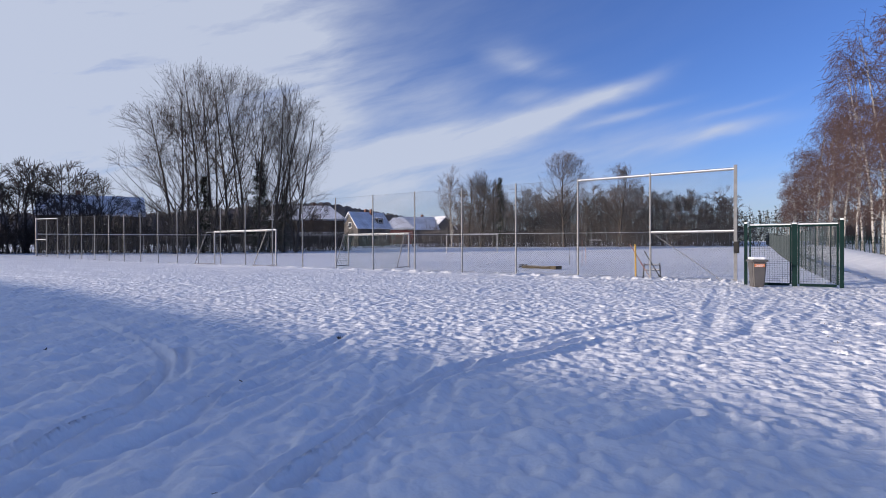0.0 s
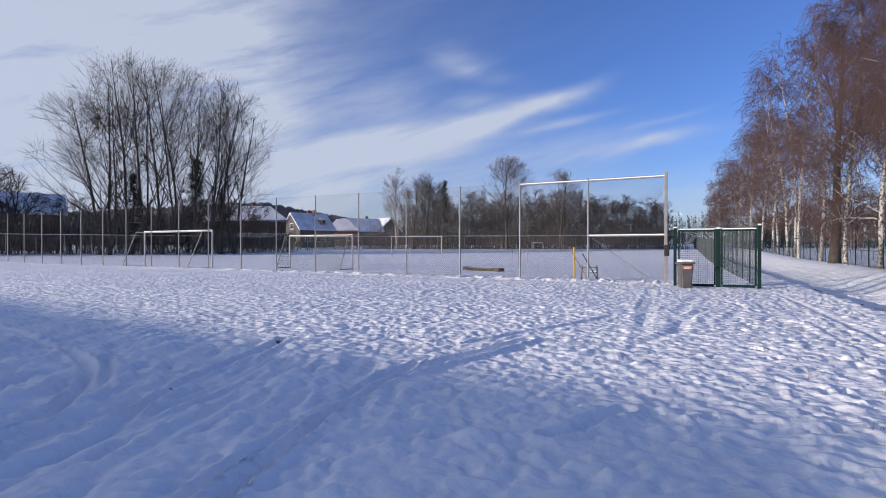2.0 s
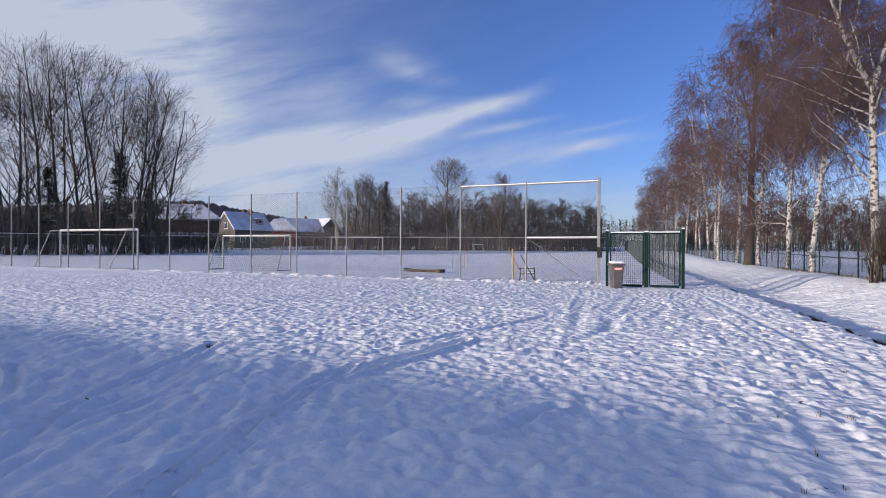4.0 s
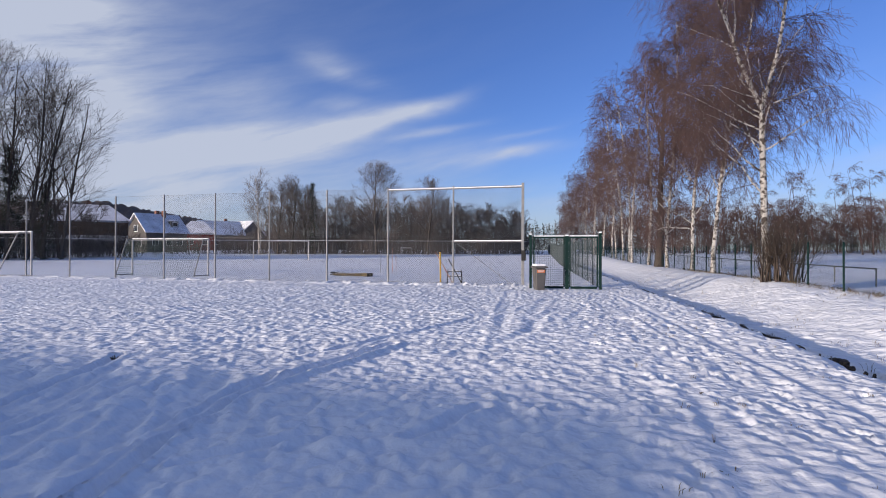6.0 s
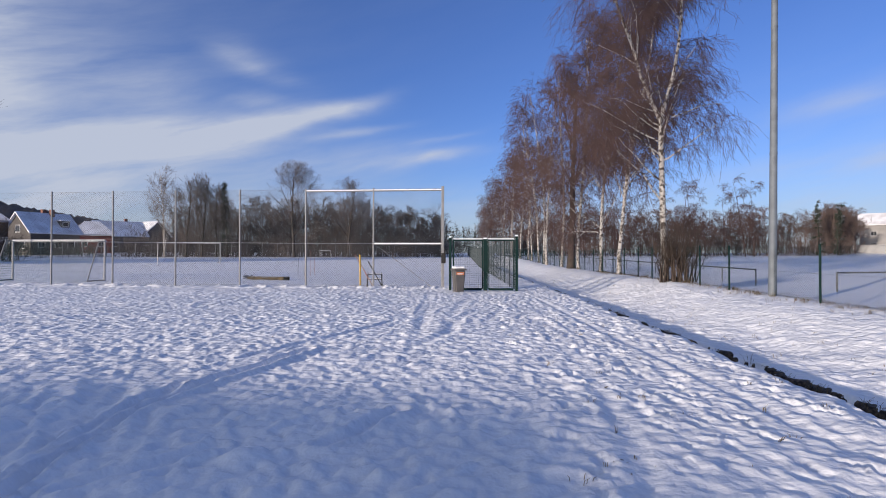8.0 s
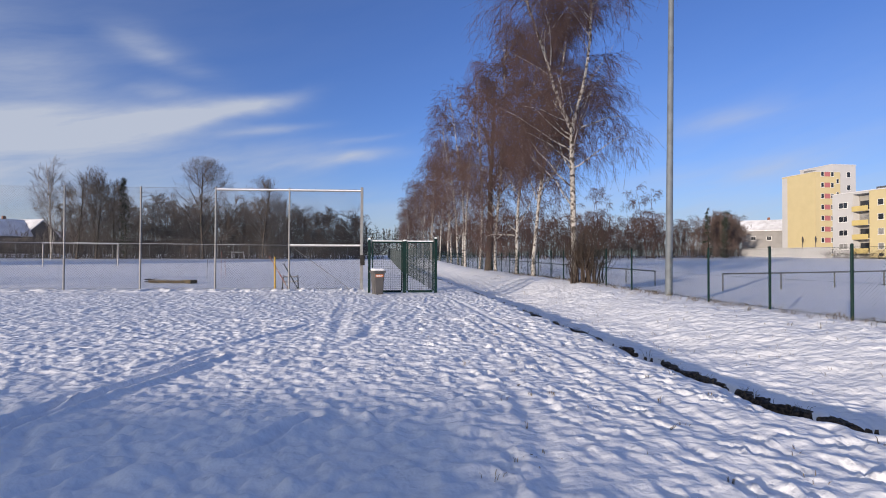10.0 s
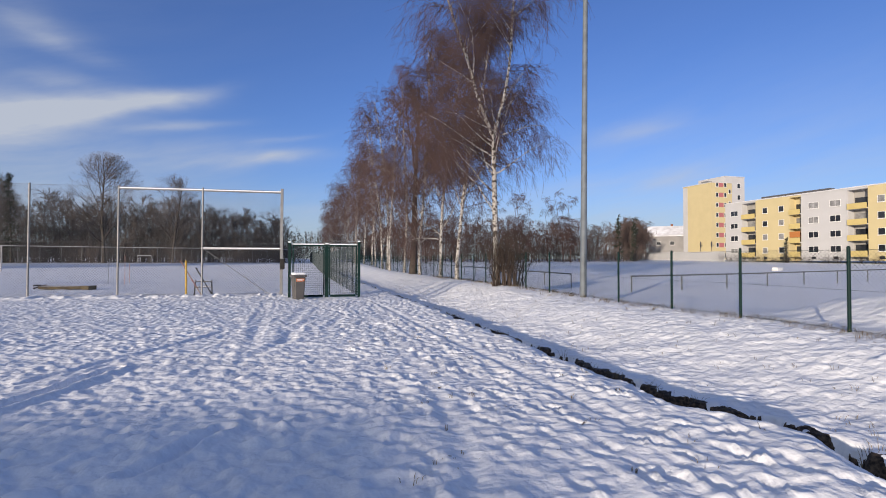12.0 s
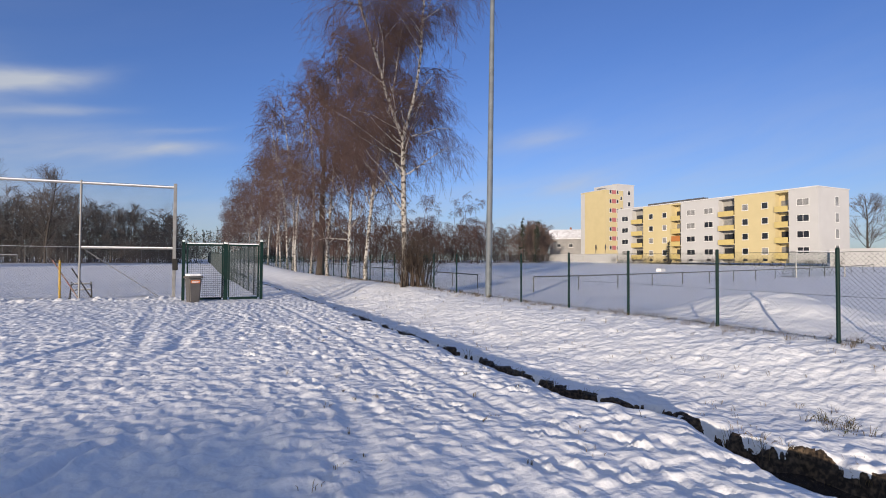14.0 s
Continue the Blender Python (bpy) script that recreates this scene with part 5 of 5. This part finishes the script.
def barrier(posts, h):
    r = thing("pitch_barrier", "low grey tubular barrier round the second pitch", "barrier", "pitch barriers")
    pts = [(x, y, ground_z(x, y)) for x, y in posts]
    for x, y, z in pts:
        part("post", rod(bmesh.new(), (x, y, z - 0.1), (x, y, z + h), 0.032), BARRIER, r)
    line = np.array([[(x, y, z + h) for x, y, z in pts]])
    child("rail", fast_mesh("rail", *tubes(line, np.full(line.shape[:2], 0.036), 8), BARRIER), r)


barrier([(16.6 + i * 3.6, 23.0 + i * 0.62) for i in range(16)], 0.82)
barrier([(15.45, 27.1 + i * 3.4) for i in range(20)], 0.82)
goal((49.5, 28.6), (55.5, 27.7), 2.35, 1.5, "white football goal on the second pitch", net=True)
goal((-24.4, 90.5), (-22.6, 91.0), 1.25, 0.8, "tiny white goal near the far fence", r=0.04, net=False)


def notice(x, y):
    n = thing("white_box", "small white box lying on the snowy pitch", "box", at=pose(x, y, ground_z(x, y), 0, 0, 20))
    part("body", boxed(-0.7, -0.3, 0, 0.7, 0.3, 0.38, bevel=0.04), FRAME, n)


notice(52, 46)


# ---------- small things by the gate ----------
BIN = material("bin_plastic", (0.105, 0.10, 0.099), rough=0.55, scale=4, vary=0.2, fine=30, bump=0.1, depth=0.004)
STICKER = material("orange_sticker", (0.62, 0.19, 0.07), rough=0.6, scale=8, vary=0.15, fine=30, bump=0)
YELLOWPOLE = material("yellow_pole", (0.60, 0.38, 0.04), rough=0.5, scale=5, vary=0.2, fine=30, bump=0.05, depth=0.003)
REDPOLE = material("red_pole", (0.30, 0.08, 0.06), rough=0.6, scale=6, vary=0.4, fine=30, bump=0, second=(0.45, 0.40, 0.36))
BLACKPOLE = material("black_frame", (0.03, 0.03, 0.032), rough=0.6, scale=6, vary=0.3, fine=30, bump=0)
PLANK = material("weathered_boards", (0.11, 0.085, 0.045), rough=0.9, scale=2, vary=0.4, fine=18, bump=0.4, depth=0.01, second=(0.045, 0.036, 0.024), snow=0.08)


def litter_bin(x, y):
    b = thing("litter_bin", "grey-brown plastic litter bin with a cap of snow", "bin", at=pose(x, y, 0.0, 0, 0, 18))
    bm = bmesh.new()
    got = bmesh.ops.create_cube(bm, size=1)["verts"]
    for v in got:
        top = v.co.z > 0
        s = 0.42 if top else 0.32
        v.co = Vector((v.co.x * s, v.co.y * s * 1.1, 0.82 if top else -0.02))
    bmesh.ops.bevel(bm, geom=list(bm.edges), offset=0.035, segments=3, affect="EDGES")
    body = part("body", bm, BIN, b)
    part("rim", boxed(-0.245, -0.265, 0.80, 0.245, 0.265, 0.87, bevel=0.02), BIN, b)
    lid = boxed(-0.20, -0.22, 0.872, 0.20, 0.22, 0.955, bevel=0.038)
    part("snow_cap", lid, SNOW, b, "thick cap of snow")
    st = part("sticker", boxed(-0.145, -0.236, 0.64, 0.145, -0.2, 0.74), STICKER, b, "orange sticker with pale illegible lines")
    st.rotation_euler = (0, 0, 0)
    part("sticker_line", boxed(-0.12, -0.242, 0.695, 0.12, -0.237, 0.715), FRAME, st)
    part("sticker_line", boxed(-0.12, -0.241, 0.66, 0.08, -0.237, 0.675), FRAME, st)
    part("foot", boxed(-0.16, -0.16, -0.04, 0.16, 0.16, 0.0, bevel=0.01), RUBBER, b)


litter_bin(0.12, 19.35)


def pole(name, label, a, b, r, mat):
    p = thing(name, label, "pole", "poles leaning on the ball fence")
    part("shaft", rod(bmesh.new(), a, b, r, sides=8), mat, p)
    e = (Vector(a) - Vector(b)).normalized() * 0.03
    part("cap", rod(bmesh.new(), Vector(a), Vector(a) + e, r * 1.15, r * 0.5, sides=8), RUBBER, p)


pole("yellow_pole", "upright yellow plastic training pole", (-4.05, 21.75, 1.38), (-4.03, 21.75, -0.1), 0.035, YELLOWPOLE)
pole("red_pole", "red and white training pole leaning askew", (-4.25, 21.7, 1.4), (-3.5, 21.9, 0.0), 0.02, REDPOLE)
pole("black_pole", "thin black pole leaning on the frame", (-3.7, 21.8, 1.08), (-3.12, 21.8, 0.05), 0.022, BLACKPOLE)


def folded_frame(x, y):
    f = thing("metal_frame", "small black metal frame with snow-dusted rungs", "frame", at=pose(x, y, 0, 0, 0, 6))
    for sx in (-0.32, 0.32):
        part("upright", rod(bmesh.new(), (sx, 0, -0.05), (sx * 0.9, 0.12, 0.62), 0.025), BLACKPOLE, f)
        part("foot", rod(bmesh.new(), (sx, -0.15, 0.03), (sx + 0.12 * (1 if sx > 0 else -0.3), 0.25, 0.03), 0.03), BLACKPOLE, f)
    for z in (0.34, 0.55):
        part("rung", rod(bmesh.new(), (-0.31, 0.08, z), (0.31, 0.08, z), 0.018), BLACKPOLE, f)
        part("snow_cap", rod(bmesh.new(), (-0.3, 0.08, z + 0.025), (0.3, 0.08, z + 0.025), 0.014, sides=6), SNOW, f)


folded_frame(-3.45, 21.9)


def beam(x0, y0, x1, y1):
    w = math.hypot(x1 - x0, y1 - y0)
    b = thing("wooden_bench", "low overturned bench of weathered olive boards on the snow", "bench", at=pose(x0, y0, ground_z(x0, y0), 0, 0, math.degrees(math.atan2(y1 - y0, x1 - x0))))
    for i in range(3):
        part("board", boxed(0.25, -0.22 + i * 0.15, 0.02, w - 0.3, -0.08 + i * 0.15, 0.15 + 0.03 * (i == 1), bevel=0.012), PLANK, b)
    part("end_block", boxed(w - 0.32, -0.26, 0.0, w, 0.26, 0.19, bevel=0.02), PLANK, b)
    part("end_frame", rods([((0.0, -0.2, 0.05), (0.3, 0.2, 0.2)), ((0.0, 0.2, 0.05), (0.3, -0.2, 0.2)), ((0.02, -0.2, 0.18), (0.02, 0.2, 0.18))], 0.035), BLACKPOLE, b)


beam(-11.75, 28.5, -9.15, 27.6)
for k, (x, h, m) in enumerate(((-10.35, 1.15, WIRE), (-9.95, 1.1, WIRE), (-9.6, 1.65, REDPOLE), (-9.4, 1.2, REDPOLE))):
    pole("slalom_pole", "thin slalom pole stuck in the snow", (x, 33.5 + 0.1 * k, h), (x + 0.05 * (k - 1.5), 33.6, -0.1), 0.014, m)


# ---------- dry grass through the snow ----------
def tufts(name, label, places, h, blades, mat=None):
    rng = np.random.default_rng(77)
    pts = []
    for x, y, k in places:
        z = ground_z(x, y)
        for _ in range(blades):
            a, d, l = rng.uniform(0, 6.28), rng.uniform(0, 0.09 * k), rng.uniform(0.4, 1.0) * h * k
            bx, by = x + math.cos(a) * d, y + math.sin(a) * d
            lean = rng.uniform(0.2, 1.1)
            pts.append([(bx, by, z - 0.03), (bx + math.cos(a) * l * lean * 0.4, by + math.sin(a) * l * lean * 0.4, z + l * 0.6), (bx + math.cos(a) * l * lean, by + math.sin(a) * l * lean, z + l * 0.9)])
    p = np.array(pts)
    v, q = tubes(p, np.full(p.shape[:2], 0.003) * np.array([1.0, 0.8, 0.35]), 3)
    tagged(new(name, fast_mesh(name, v, q, mat or GRASS)), label, "grass", kind="stuff")


WEED = material("withered_weeds", (0.07, 0.075, 0.03), rough=0.9, scale=6, vary=0.4, fine=20, bump=0, second=(0.10, 0.06, 0.03))
gr = random.Random(3)


def ditch_edge(y):
    return 4.95 + 0.42 * float(1 - step(3.5, 7, y)) + 0.22 * float(1 - step(1.5, 4, y))


tufts("fence_grass", "dry grass along the foot of the bank fence", [(9.4 + gr.gauss(0, 0.22), gr.uniform(-6, 36), gr.uniform(0.3, 1.1)) for _ in range(950)], 0.17, 5)
tufts("bank_grass", "sparse dry stalks through the snow of the bank", [(gr.uniform(5.6, 9.3), gr.uniform(0, 34), gr.uniform(0.3, 1.0)) for _ in range(520)], 0.085, 3)
tufts("ditch_grass", "dark overhanging grass on the sides of the ditch", [(ditch_edge(yy) + gr.gauss(-0.10, 0.035), yy, gr.uniform(0.3, 1.2)) for yy in [gr.uniform(1, 28) for _ in range(420)]], 0.06, 6, EARTH)
tufts("bank_weeds", "dark clump of weeds sticking out of the snowy bank", [(6.45 + gr.gauss(0, 0.13), 3.15 + gr.gauss(0, 0.16), gr.uniform(0.4, 1.0)) for _ in range(16)], 0.17, 7, WEED)
tufts("ditch_straw", "pale dry grass hanging over the ditch", [(ditch_edge(yy) + gr.gauss(-0.05, 0.05), yy, gr.uniform(0.3, 1.1)) for yy in [gr.uniform(1, 20) for _ in range(200)]], 0.14, 6)
tufts("meadow_grass", "grass blades poking through trodden snow", [(gr.uniform(0.8, 4.0), gr.uniform(0.5, 12), gr.uniform(0.3, 0.9)) for _ in range(60)], 0.07, 5)
tufts("bare_spot_grass", "flattened grass on bare spots in the snow", [(x + gr.gauss(0, r * 0.7), y + gr.gauss(0, r * 0.7), gr.uniform(0.1, 0.3)) for x, y, r in BARE if r > 0.08 for _ in range(9)], 0.07, 4)


# ---------- unseen block, shaped and placed to throw the shade on the snow ------
def shading_house():
    b = thing("clubhouse", "plain flat-topped block out of view, added to cast the shade", "building", kind="structure")
    bm = bmesh.new()
    dx, dy, h = SHADE
    p = [(x - dx, y - dy) for x, y in ((1.35, 4.9), (-0.4, 5.35), (-5.5, 5.95), (-14.0, 7.4), (-27.6, 9.0), (-90, 17), (-90, 3), (1.35, -9))]
    n = len(p)
    lo, hi = [bm.verts.new((x, y, -0.2)) for x, y in p], [bm.verts.new((x, y, h)) for x, y in p]
    for i in range(n):
        bm.faces.new((lo[i], lo[(i + 1) % n], hi[(i + 1) % n], hi[i]))
    bm.faces.new(hi)
    bm.faces.new(lo[::-1])
    bmesh.ops.recalc_face_normals(bm, faces=bm.faces)
    part("wall", bm, WHITE, b)


# unseen tree, added so its twigs dim the sun over the near path
put("bare_tree", "low bare tree out of view, added to thin the sun", "tree", -24.9, -24.4, broad(141, 6.5, 0.11, limbs=22, kids=(7, 6), wide=0.5, low=0.12, fine=0.014, angle=46), BARK_DARK, TWIG_DARK)
HOUSE_H = 7.0
reach = HOUSE_H / math.tan(radians(SUN_UP))
SHADE = (math.sin(radians(SUN_FROM - 180)) * reach, math.cos(radians(SUN_FROM - 180)) * reach, HOUSE_H)
shading_house()
